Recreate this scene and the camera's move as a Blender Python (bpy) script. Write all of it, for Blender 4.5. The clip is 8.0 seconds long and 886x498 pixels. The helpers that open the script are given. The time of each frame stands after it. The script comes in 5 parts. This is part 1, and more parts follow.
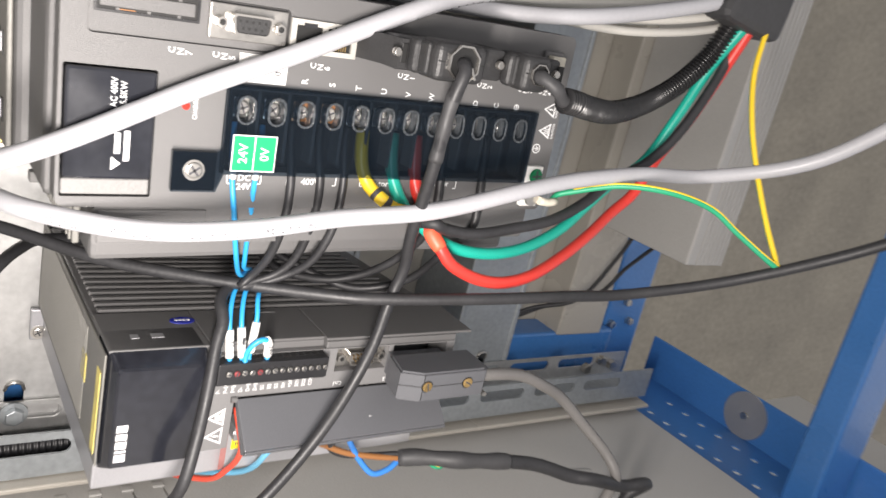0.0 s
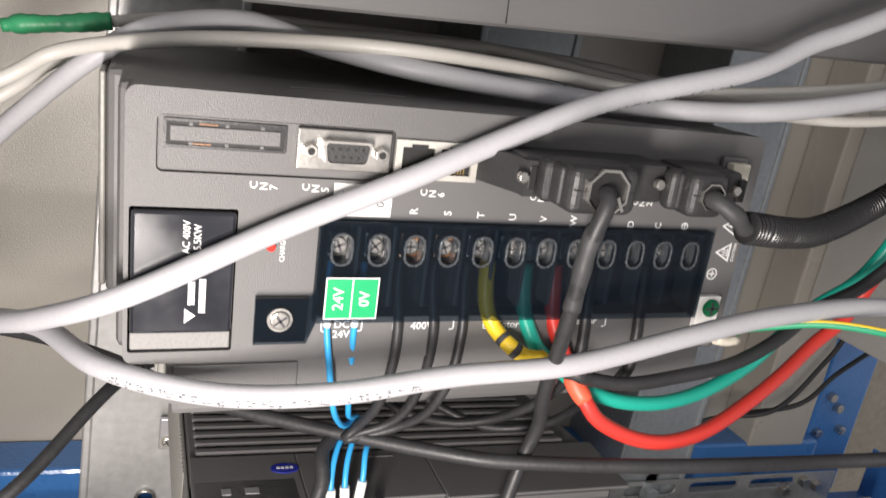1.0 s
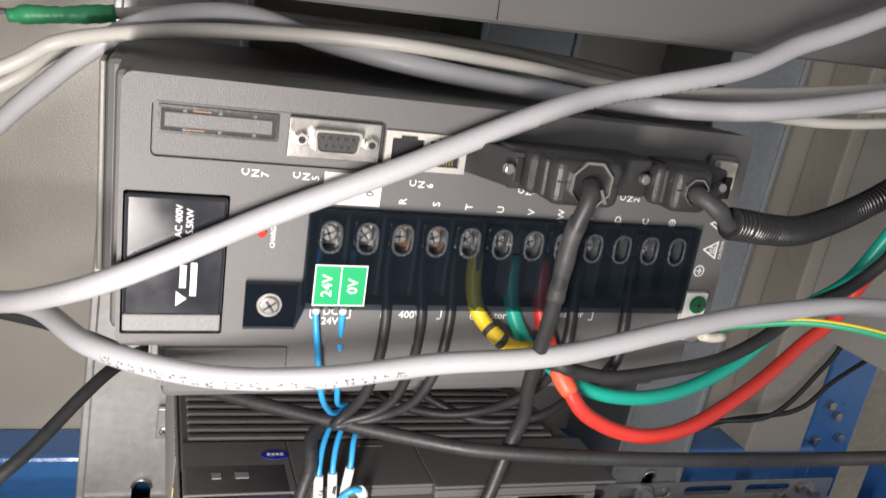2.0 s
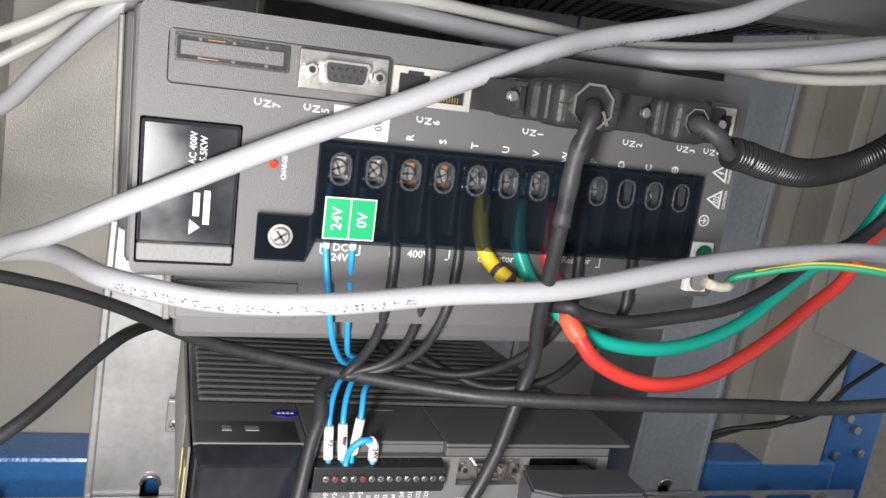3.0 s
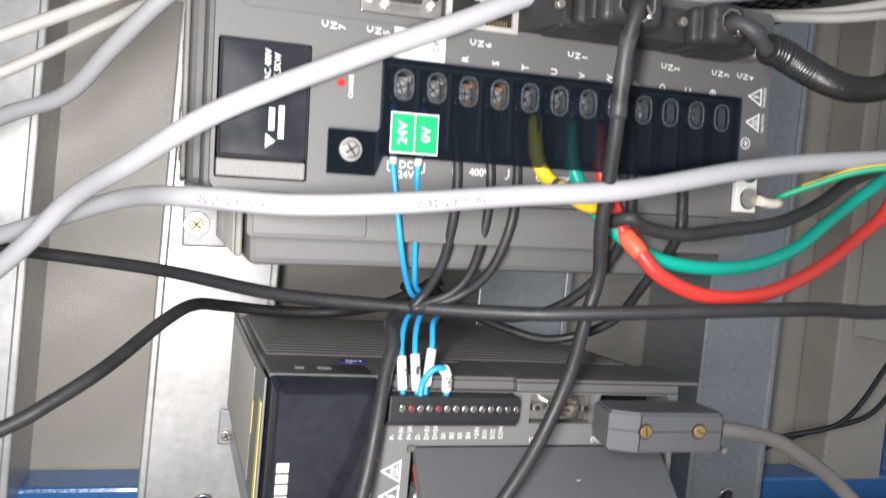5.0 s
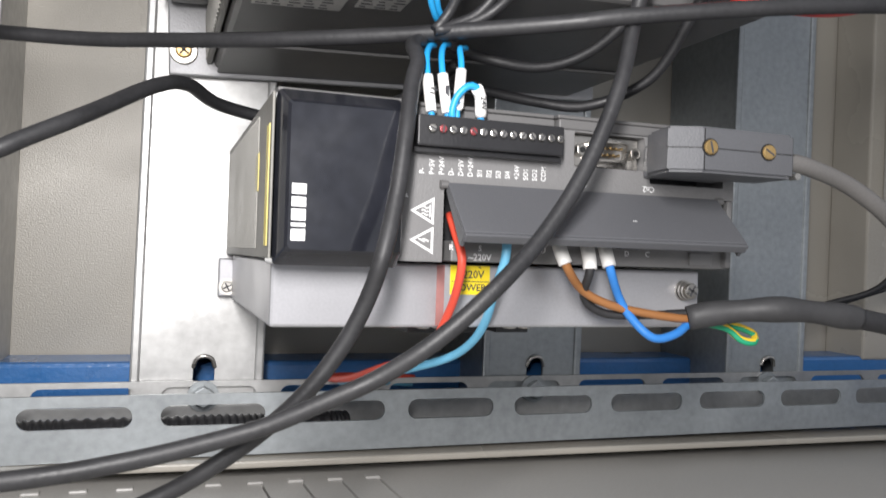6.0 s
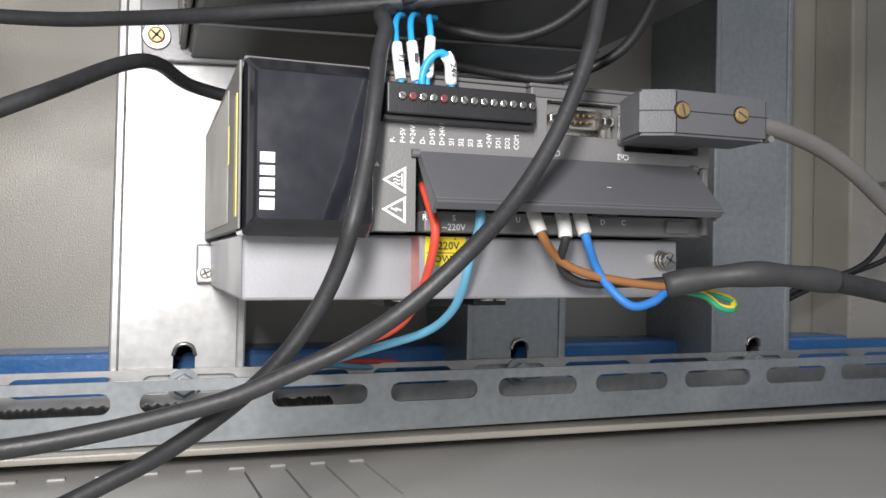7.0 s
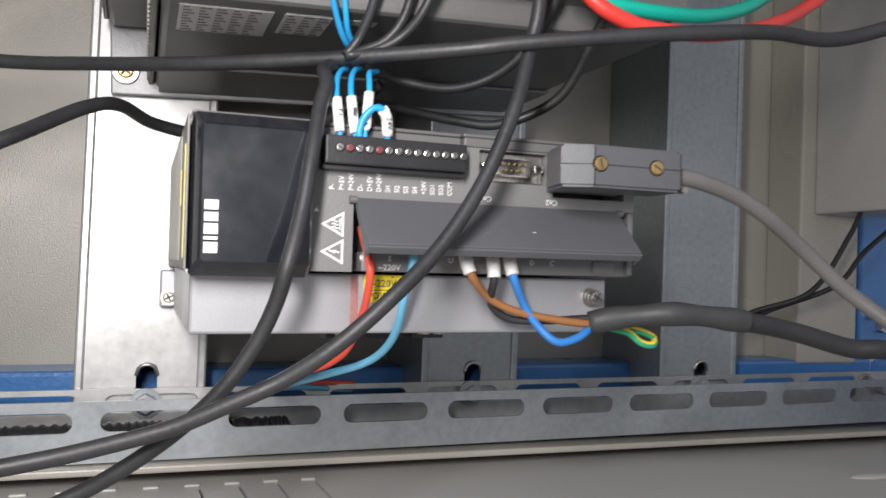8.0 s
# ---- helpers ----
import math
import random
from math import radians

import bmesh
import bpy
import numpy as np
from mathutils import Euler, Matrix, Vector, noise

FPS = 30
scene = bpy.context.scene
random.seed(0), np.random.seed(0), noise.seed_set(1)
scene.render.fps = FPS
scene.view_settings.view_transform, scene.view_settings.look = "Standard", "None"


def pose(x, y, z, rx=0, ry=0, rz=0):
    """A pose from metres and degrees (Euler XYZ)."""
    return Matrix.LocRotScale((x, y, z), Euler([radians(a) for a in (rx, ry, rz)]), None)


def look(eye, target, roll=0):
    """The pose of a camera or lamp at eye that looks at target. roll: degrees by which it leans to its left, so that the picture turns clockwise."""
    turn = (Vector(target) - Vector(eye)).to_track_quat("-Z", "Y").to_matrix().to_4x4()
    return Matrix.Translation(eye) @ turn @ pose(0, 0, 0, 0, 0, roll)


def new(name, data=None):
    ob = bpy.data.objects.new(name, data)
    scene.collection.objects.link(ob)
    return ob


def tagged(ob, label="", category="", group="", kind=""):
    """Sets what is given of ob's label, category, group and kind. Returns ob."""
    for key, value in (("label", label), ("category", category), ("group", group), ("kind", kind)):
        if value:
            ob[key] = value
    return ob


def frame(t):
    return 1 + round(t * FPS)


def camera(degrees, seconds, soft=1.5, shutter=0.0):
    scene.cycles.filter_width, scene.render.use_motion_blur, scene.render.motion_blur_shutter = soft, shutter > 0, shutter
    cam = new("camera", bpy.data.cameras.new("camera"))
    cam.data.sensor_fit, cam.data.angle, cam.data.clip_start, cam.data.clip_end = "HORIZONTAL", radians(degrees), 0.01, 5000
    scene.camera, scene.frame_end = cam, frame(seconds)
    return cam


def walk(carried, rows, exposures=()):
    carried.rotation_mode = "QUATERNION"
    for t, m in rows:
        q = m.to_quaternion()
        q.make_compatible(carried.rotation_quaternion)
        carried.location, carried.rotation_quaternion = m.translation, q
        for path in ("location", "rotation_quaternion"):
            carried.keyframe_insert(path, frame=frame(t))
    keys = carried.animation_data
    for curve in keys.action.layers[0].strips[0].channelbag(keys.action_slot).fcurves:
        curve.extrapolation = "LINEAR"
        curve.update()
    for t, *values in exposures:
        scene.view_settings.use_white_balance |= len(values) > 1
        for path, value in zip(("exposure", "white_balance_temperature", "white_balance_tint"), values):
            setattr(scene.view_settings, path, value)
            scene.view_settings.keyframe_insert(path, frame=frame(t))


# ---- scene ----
cam = camera(58.4, 8.0, 1.5, 0.4)
PATH = [
    (0, (-0.107, -0.329, 0.525), (1.049, 1.205, -0.033), 13.6),
    (0.5, (-0.049, -0.294, 0.528), (0.872, 1.384, -0.052), 12.3),
    (1, (-0.053, -0.268, 0.552), (0.687, 1.507, 0.0), 10.7),
    (1.5, (-0.05, -0.268, 0.556), (0.679, 1.52, 0.034), 11.2),
    (2, (-0.047, -0.278, 0.549), (0.669, 1.51, 0.01), 11.5),
    (2.2, (-0.05, -0.281, 0.542), (0.668, 1.505, -0.001), 11.8),
    (3.3, (-0.042, -0.3, 0.495), (0.623, 1.554, 0.153), 9.8),
    (3.5, (-0.045, -0.298, 0.502), (0.615, 1.555, 0.142), 9.8),
    (4, (-0.047, -0.306, 0.502), (0.58, 1.567, 0.189), 9.0),
    (4.2, (-0.055, -0.311, 0.495), (0.574, 1.562, 0.182), 8.9),
    (5.3, (-0.062, -0.312, 0.367), (0.581, 1.581, 0.395), 4.3),
    (5.5, (-0.061, -0.292, 0.333), (0.588, 1.6, 0.381), 3.4),
    (6, (-0.057, -0.27, 0.288), (0.611, 1.615, 0.313), 2.6),
    (6.5, (-0.053, -0.269, 0.277), (0.622, 1.614, 0.303), 1.8),
    (7, (-0.049, -0.27, 0.275), (0.637, 1.609, 0.312), 1.3),
    (7.5, (-0.047, -0.273, 0.279), (0.65, 1.602, 0.325), 1.5),
    (8, (-0.036, -0.3, 0.289), (0.669, 1.57, 0.342), 2.2),
]
walk(cam, [(t, look(eye, target, roll)) for t, eye, target, roll in PATH],
     [(0.0, 0.55, 6850, 14), (0.5, 0.75, 6850, 14), (1.0, 0.17, 6900, 15), (2.2, 0.0, 6800, 14), (3.3, 0.0, 6450, 12), (5.5, 0.20, 6450, 12), (6.5, 0.10, 6450, 12), (8.0, 0.0, 6500, 12)])

# ---------- light ----------
world = bpy.data.worlds.new("room_light")
scene.world = world
world.use_nodes = True
wbg = world.node_tree.nodes["Background"]
wbg.inputs["Color"].default_value = (0.93, 0.96, 1.0, 1)
wbg.inputs["Strength"].default_value = 0.46

# Added fixed strip lamp, averaging the positions of a light that travels with the camera.
lamp_data = bpy.data.lights.new("torch", "AREA")
lamp_data.shape, lamp_data.size, lamp_data.size_y = "RECTANGLE", 0.03, 0.16
lamp_data.energy, lamp_data.color = 2.6, (1.0, 0.98, 0.95)
lamp = new("torch", lamp_data)
lamp.matrix_basis = look((-0.092, -0.305, 0.40), (0.06, 0.2, 0.385))
tagged(lamp, "fixed strip lamp standing in for the light carried with the camera", "torch")


# ---------- materials ----------
def mat(name, col, rough=0.5, metal=0.0, grain=0.0, scale=400.0, var=0.12, stain=8.0, coat=0.0, alpha=1.0, spec=0.5):
    m = bpy.data.materials.new(name)
    m.use_nodes = True
    nt = m.node_tree
    b = nt.nodes["Principled BSDF"]
    b.inputs["Roughness"].default_value, b.inputs["Metallic"].default_value = rough, metal
    b.inputs["Coat Weight"].default_value, b.inputs["Alpha"].default_value = coat, alpha
    b.inputs["Coat Roughness"].default_value = 0.08
    b.inputs["Specular IOR Level"].default_value = spec
    tc = nt.nodes.new("ShaderNodeTexCoord")
    big, fine = nt.nodes.new("ShaderNodeTexNoise"), nt.nodes.new("ShaderNodeTexNoise")
    big.inputs["Scale"].default_value, fine.inputs["Scale"].default_value = stain, scale
    big.inputs["Detail"].default_value, fine.inputs["Detail"].default_value = 6, 3
    nt.links.new(tc.outputs["Object"], big.inputs["Vector"])
    nt.links.new(tc.outputs["Object"], fine.inputs["Vector"])
    add = nt.nodes.new("ShaderNodeMath")
    add.operation = "ADD"
    nt.links.new(big.outputs["Fac"], add.inputs[0])
    nt.links.new(fine.outputs["Fac"], add.inputs[1])
    rng = nt.nodes.new("ShaderNodeMapRange")
    rng.inputs["From Min"].default_value, rng.inputs["From Max"].default_value = 0.6, 1.4
    rng.inputs["To Min"].default_value, rng.inputs["To Max"].default_value = 1 - var, 1 + var
    nt.links.new(add.outputs[0], rng.inputs["Value"])
    hsv = nt.nodes.new("ShaderNodeHueSaturation")
    hsv.inputs["Color"].default_value = (*col, 1)
    nt.links.new(rng.outputs["Result"], hsv.inputs["Value"])
    nt.links.new(hsv.outputs["Color"], b.inputs["Base Color"])
    rr = nt.nodes.new("ShaderNodeMapRange")
    rr.inputs["From Min"].default_value, rr.inputs["From Max"].default_value = 0.3, 0.7
    rr.inputs["To Min"].default_value, rr.inputs["To Max"].default_value = max(rough - 0.08, 0.02), min(rough + 0.1, 1)
    nt.links.new(big.outputs["Fac"], rr.inputs["Value"])
    nt.links.new(rr.outputs["Result"], b.inputs["Roughness"])
    if grain:
        bump = nt.nodes.new("ShaderNodeBump")
        bump.inputs["Strength"].default_value, bump.inputs["Distance"].default_value = grain, 0.0006
        nt.links.new(fine.outputs["Fac"], bump.inputs["Height"])
        nt.links.new(bump.outputs["Normal"], b.inputs["Normal"])
    return m


WALL = mat("beige_powder_coat", (0.40, 0.375, 0.33), 0.28, 0, 0.4, 1000, 0.08, 5)
FLOORM = mat("grey_powder_coat", (0.44, 0.43, 0.41), 0.42, 0, 0.4, 500, 0.07, 6)
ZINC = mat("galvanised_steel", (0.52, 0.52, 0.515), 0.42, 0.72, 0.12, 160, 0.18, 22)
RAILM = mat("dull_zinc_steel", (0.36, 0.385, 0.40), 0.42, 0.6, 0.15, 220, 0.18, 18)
BLUE = mat("blue_enamel", (0.045, 0.175, 0.45), 0.33, 0, 0.6, 300, 0.10, 14, 0.3)
CONC = mat("rough_plaster", (0.27, 0.245, 0.20), 0.85, 0, 0.5, 60, 0.25, 7)
GREY = mat("dark_grey_moulded_plastic", (0.118, 0.116, 0.116), 0.45, 0, 0.4, 2200, 0.10, 12)
GREY2 = mat("charcoal_plastic", (0.122, 0.120, 0.120), 0.45, 0, 0.25, 1400, 0.08, 12)
GREYL = mat("mid_grey_plastic", (0.165, 0.163, 0.164), 0.5, 0, 0.35, 1300, 0.08, 12)
FLAPM = mat("slate_grey_plastic", (0.090, 0.092, 0.100), 0.42, 0, 0.2, 1300, 0.1, 14)
REDH = mat("red_painted_screw", (0.24, 0.045, 0.05), 0.35, 0.3, 0.1, 500, 0.1, 60)
PLUG = mat("dark_plug_plastic", (0.026, 0.026, 0.027), 0.5, 0, 0.3, 900, 0.2, 40)
GLOSS = mat("black_gloss_plastic", (0.014, 0.015, 0.020), 0.18, 0, 0.0, 200, 0.3, 40, 0.4)
BLACKP = mat("black_matt_plastic", (0.016, 0.016, 0.018), 0.42, 0, 0.2, 1200, 0.15, 30)
ALU = mat("grey_cast_aluminium", (0.33, 0.33, 0.34), 0.42, 0.45, 0.3, 900, 0.1, 20)
SILVER = mat("brushed_aluminium_plate", (0.42, 0.42, 0.44), 0.38, 0.5, 0.04, 900, 0.08, 15)
STEEL = mat("bright_steel", (0.52, 0.50, 0.47), 0.28, 0.95, 0.1, 500, 0.1, 60)
BRASS = mat("brass", (0.62, 0.42, 0.18), 0.3, 0.9, 0.1, 500, 0.1, 60)
PVCG = mat("light_grey_cable_jacket", (0.40, 0.40, 0.42), 0.42, 0, 0.12, 500, 0.05, 20)
PVCW = mat("off_white_cable_jacket", (0.51, 0.495, 0.46), 0.42, 0, 0.1, 500, 0.05, 20)
PVCM = mat("mid_grey_cable_jacket", (0.155, 0.148, 0.142), 0.5, 0, 0.2, 600, 0.1, 20)
PVCB = mat("black_cable_jacket", (0.022, 0.022, 0.024), 0.50, 0, 0.25, 450, 0.3, 45)
SHRINK = mat("black_heat_shrink", (0.038, 0.038, 0.040), 0.52, 0, 0.3, 260, 0.2, 30)
RED = mat("red_insulation", (0.63, 0.04, 0.03), 0.36, 0, 0.1, 400, 0.06, 20)
REDO = mat("orange_red_insulation", (0.62, 0.07, 0.04), 0.42, 0, 0.1, 400, 0.06, 20)
ORANGE = mat("red_orange_tape", (0.85, 0.12, 0.06), 0.42, 0, 0.3, 300, 0.08, 30)
TEAL = mat("teal_insulation", (0.0, 0.36, 0.27), 0.36, 0, 0.1, 400, 0.06, 20)
YELLOW = mat("yellow_insulation", (0.82, 0.56, 0.03), 0.4, 0, 0.1, 400, 0.06, 20)
CYAN = mat("sky_blue_insulation", (0.02, 0.30, 0.62), 0.36, 0, 0.1, 400, 0.06, 20)
PALEB = mat("pale_blue_insulation", (0.14, 0.42, 0.62), 0.4, 0, 0.1, 400, 0.06, 20)
WBLUE = mat("blue_insulation", (0.03, 0.19, 0.55), 0.38, 0, 0.1, 400, 0.06, 20)
BROWN = mat("brown_insulation", (0.28, 0.12, 0.04), 0.4, 0, 0.1, 400, 0.06, 20)
GREENW = mat("green_insulation", (0.015, 0.32, 0.16), 0.4, 0, 0.1, 400, 0.06, 20)
TAPE = mat("green_vinyl_tape", (0.02, 0.24, 0.10), 0.38, 0, 0.5, 120, 0.15, 60)
WHITE = mat("white_sleeve", (0.74, 0.73, 0.71), 0.45, 0, 0.1, 500, 0.04, 30)
CREAM = mat("cream_nylon", (0.60, 0.56, 0.47), 0.45, 0, 0.1, 500, 0.08, 30)
PRINT = mat("white_print", (0.72, 0.72, 0.72), 0.55, 0, 0, 500, 0.05, 60)
INK = mat("dark_print", (0.05, 0.05, 0.055), 0.55, 0, 0, 500, 0.1, 60)
LABELG = mat("green_label", (0.0, 0.33, 0.12), 0.4, 0, 0.05, 500, 0.05, 30)
LABELY = mat("yellow_label", (0.86, 0.66, 0.02), 0.42, 0, 0.05, 500, 0.05, 30)
LABELP = mat("pale_yellow_label", (0.62, 0.52, 0.16), 0.5, 0, 0.05, 300, 0.2, 40)
PINK = mat("faded_red_paint", (0.34, 0.16, 0.15), 0.45, 0.2, 0.1, 300, 0.2, 80)
CONDUIT = mat("glossy_black_conduit", (0.016, 0.016, 0.017), 0.26, 0, 0.1, 500, 0.2, 30)
STRIP = mat("pale_grey_textured_strip", (0.21, 0.207, 0.203), 0.6, 0, 0.6, 900, 0.1, 40)
TIN = mat("bright_tinned_steel", (0.48, 0.465, 0.43), 0.5, 0.35, 0.3, 500, 0.12, 30)
SIDE = mat("dull_cast_side", (0.20, 0.195, 0.18), 0.5, 0.25, 0.2, 600, 0.12, 20)
LABELS = mat("silver_label", (0.52, 0.51, 0.49), 0.45, 0.0, 0.05, 300, 0.1, 40)
BADGE = mat("navy_badge", (0.02, 0.03, 0.30), 0.3, 0, 0, 300, 0.1, 60)
GREENS = mat("green_chromate_screw", (0.0, 0.18, 0.07), 0.3, 0.55, 0.1, 500, 0.1, 60)
LEDR = mat("red_lamp_lens", (0.55, 0.03, 0.02), 0.25, 0, 0, 500, 0.1, 60)
COPPER = mat("bare_copper", (0.65, 0.32, 0.16), 0.3, 0.9, 0.1, 500, 0.1, 60)
GREYINK = mat("grey_print", (0.13, 0.13, 0.14), 0.5, 0, 0, 500, 0.2, 60)
DARK = mat("socket_cavity", (0.010, 0.010, 0.010), 0.6, 0, 0, 500, 0.1, 60)


def smoke(name, col, mix, body=(0.012, 0.018, 0.026), grain=0.0):
    """Tinted clear plastic: part gloss, part see-through."""
    m = bpy.data.materials.new(name)
    m.use_nodes = True
    nt = m.node_tree
    nt.nodes.remove(nt.nodes["Principled BSDF"])
    out = nt.nodes["Material Output"]
    tr, gl, mx = nt.nodes.new("ShaderNodeBsdfTransparent"), nt.nodes.new("ShaderNodeBsdfPrincipled"), nt.nodes.new("ShaderNodeMixShader")
    tr.inputs["Color"].default_value = (*col, 1)
    gl.inputs["Base Color"].default_value, gl.inputs["Roughness"].default_value = (*body, 1), 0.12
    mx.inputs["Fac"].default_value = mix
    if grain:
        tc, no, bu = nt.nodes.new("ShaderNodeTexCoord"), nt.nodes.new("ShaderNodeTexNoise"), nt.nodes.new("ShaderNodeBump")
        no.inputs["Scale"].default_value, no.inputs["Detail"].default_value = 700, 2
        bu.inputs["Strength"].default_value, bu.inputs["Distance"].default_value = grain, 0.0008
        nt.links.new(tc.outputs["Object"], no.inputs["Vector"])
        nt.links.new(no.outputs["Fac"], bu.inputs["Height"])
        nt.links.new(bu.outputs["Normal"], gl.inputs["Normal"])
    nt.links.new(tr.outputs[0], mx.inputs[1])
    nt.links.new(gl.outputs[0], mx.inputs[2])
    nt.links.new(mx.outputs[0], out.inputs["Surface"])
    return m


SMOKE = smoke("smoked_clear_plastic", (0.56, 0.62, 0.67), 0.24)
CLEAR = smoke("clear_plastic_rim", (0.75, 0.8, 0.85), 0.5, (0.10, 0.11, 0.12), 1.0)

# ---------- builders ----------
BASE = {}


def thing(name, m, label, category, group="", kind=""):
    ob = new(name)
    ob.empty_display_size = 0.01
    ob.matrix_basis = m
    BASE[ob] = m.inverted()
    return tagged(ob, label, category, group, kind)


def part(name, bm, material, parent=None, label="", local=False, smooth=False):
    if parent is not None and not local:
        bm.transform(BASE[parent])
    me = bpy.data.meshes.new(name)
    if smooth:
        for f in bm.faces:
            f.smooth = True
    bm.to_mesh(me)
    bm.free()
    me.materials.append(material)
    ob = new(name, me)
    if parent is not None:
        ob.parent = parent
        BASE[ob] = BASE[parent]
    if label:
        ob["label"] = label
    return ob


def join(bm, other):
    me = bpy.data.meshes.new("temp")
    other.to_mesh(me)
    other.free()
    bm.from_mesh(me)
    bpy.data.meshes.remove(me)
    return bm


def bx(x0, x1, y0, y1, z0, z1, bevel=0.0, bm=None, seg=2, turn=None):
    t = bmesh.new()
    bmesh.ops.create_cube(t, size=1)
    for v in t.verts:
        v.co = Vector(((x0 + x1) / 2 + v.co.x * (x1 - x0), (y0 + y1) / 2 + v.co.y * (y1 - y0), (z0 + z1) / 2 + v.co.z * (z1 - z0)))
    if bevel:
        bmesh.ops.bevel(t, geom=t.edges[:], offset=bevel, segments=seg, affect="EDGES", profile=0.5)
    if turn is not None:
        t.transform(turn)
    return join(bm, t) if bm is not None else t


def rod(p0, p1, r, seg=16, bm=None, r1=None, bevel=0.0):
    p0, p1 = Vector(p0), Vector(p1)
    t = bmesh.new()
    bmesh.ops.create_cone(t, cap_ends=True, segments=seg, radius1=r, radius2=r if r1 is None else r1, depth=(p1 - p0).length)
    if bevel:
        caps = [e for f in t.faces if len(f.verts) > 4 for e in f.edges]
        bmesh.ops.bevel(t, geom=list(set(caps)), offset=bevel, segments=2, affect="EDGES", profile=0.5)
    t.transform(Matrix.Translation((p0 + p1) / 2) @ (p1 - p0).to_track_quat("Z", "Y").to_matrix().to_4x4())
    return join(bm, t) if bm is not None else t


def spline(pts, step=0.003):
    """Evenly stepped points on a smooth curve through pts."""
    p = [Vector(q) for q in pts]
    p = [2 * p[0] - p[1]] + p + [2 * p[-1] - p[-2]]
    out = []
    for i in range(1, len(p) - 2):
        a, b, c, d = p[i - 1], p[i], p[i + 1], p[i + 2]
        n = max(2, int((c - b).length / step))
        for k in range(n):
            s = k / n
            out.append(0.5 * ((2 * b) + (c - a) * s + (2 * a - 5 * b + 4 * c - d) * s * s + (3 * b - a - 3 * c + d) * s ** 3))
    out.append(p[-2])
    return out


def tube(pts, r, seg=14, bm=None, step=0.003, radius=None, flat=1.0):
    """A round bar along a smooth curve; radius(i, n) may vary it."""
    c = spline(pts, step)
    t = bmesh.new()
    rings, n = [], len(c)
    ref = None
    for i in range(n):
        d = (c[min(i + 1, n - 1)] - c[max(i - 1, 0)]).normalized()
        if ref is None:
            ref = d.cross(Vector((0, 1, 0.2))).normalized()
        ref = (ref - d * ref.dot(d)).normalized()
        side = d.cross(ref)
        rr = r if radius is None else radius(i, n)
        rings.append([t.verts.new(c[i] + rr * (math.cos(2 * math.pi * k / seg) * ref + flat * math.sin(2 * math.pi * k / seg) * side)) for k in range(seg)])
    for a, b in zip(rings[:-1], rings[1:]):
        for k in range(seg):
            t.faces.new((a[k], a[(k + 1) % seg], b[(k + 1) % seg], b[k])).smooth = True
    t.faces.new(list(reversed(rings[0])))
    t.faces.new(rings[-1])
    bmesh.ops.recalc_face_normals(t, faces=t.faces[:])
    return join(bm, t) if bm is not None else t


def ring2(x0, x1, z0, z1, r, n=5):
    """A rectangle with rounded corners, as points of the x-z plane."""
    out = []
    for cx, cz, a in ((x1 - r, z1 - r, 0), (x0 + r, z1 - r, 90), (x0 + r, z0 + r, 180), (x1 - r, z0 + r, 270)):
        for k in range(n + 1):
            w = radians(a + 90 * k / n)
            out.append((cx + r * math.cos(w), cz + r * math.sin(w)))
    return out


def plate(outer, holes, y0, y1, bm=None):
    """A sheet in the x-z plane from y0 to y1, with holes through it."""
    t = bmesh.new()
    edges = []
    for loop in [outer] + holes:
        vs = [t.verts.new((x, y0, z)) for x, z in loop]
        edges += [t.edges.new((vs[i], vs[(i + 1) % len(vs)])) for i in range(len(vs))]
    bmesh.ops.triangle_fill(t, use_beauty=True, use_dissolve=False, edges=edges)
    got = bmesh.ops.extrude_face_region(t, geom=t.faces[:])
    bmesh.ops.translate(t, vec=(0, y1 - y0, 0), verts=[v for v in got["geom"] if isinstance(v, bmesh.types.BMVert)])
    bmesh.ops.recalc_face_normals(t, faces=t.faces[:])
    return join(bm, t) if bm is not None else t


def words(body, size, x, y, z, turn=90, lean=None, squeeze=1.0):
    """Printed letters that face the -y side, turned by so many degrees counter-clockwise."""
    cu = bpy.data.curves.new("words", "FONT")
    cu.body, cu.size, cu.align_x, cu.align_y, cu.resolution_u = body, size, "CENTER", "CENTER", 2
    cu.extrude, cu.offset = 0.00005, size * 0.011
    ob = new("words", cu)
    me = bpy.data.meshes.new_from_object(ob.evaluated_get(bpy.context.evaluated_depsgraph_get()))
    bpy.data.objects.remove(ob)
    t = bmesh.new()
    t.from_mesh(me)
    bpy.data.meshes.remove(me)
    m = Matrix.Rotation(radians(-turn), 4, "Y") @ Matrix.Rotation(radians(90), 4, "X") @ Matrix.Diagonal((squeeze, 1, 1, 1))
    if lean is not None:
        m = lean @ m
    t.transform(Matrix.Translation((x, y, z)) @ m)
    return t


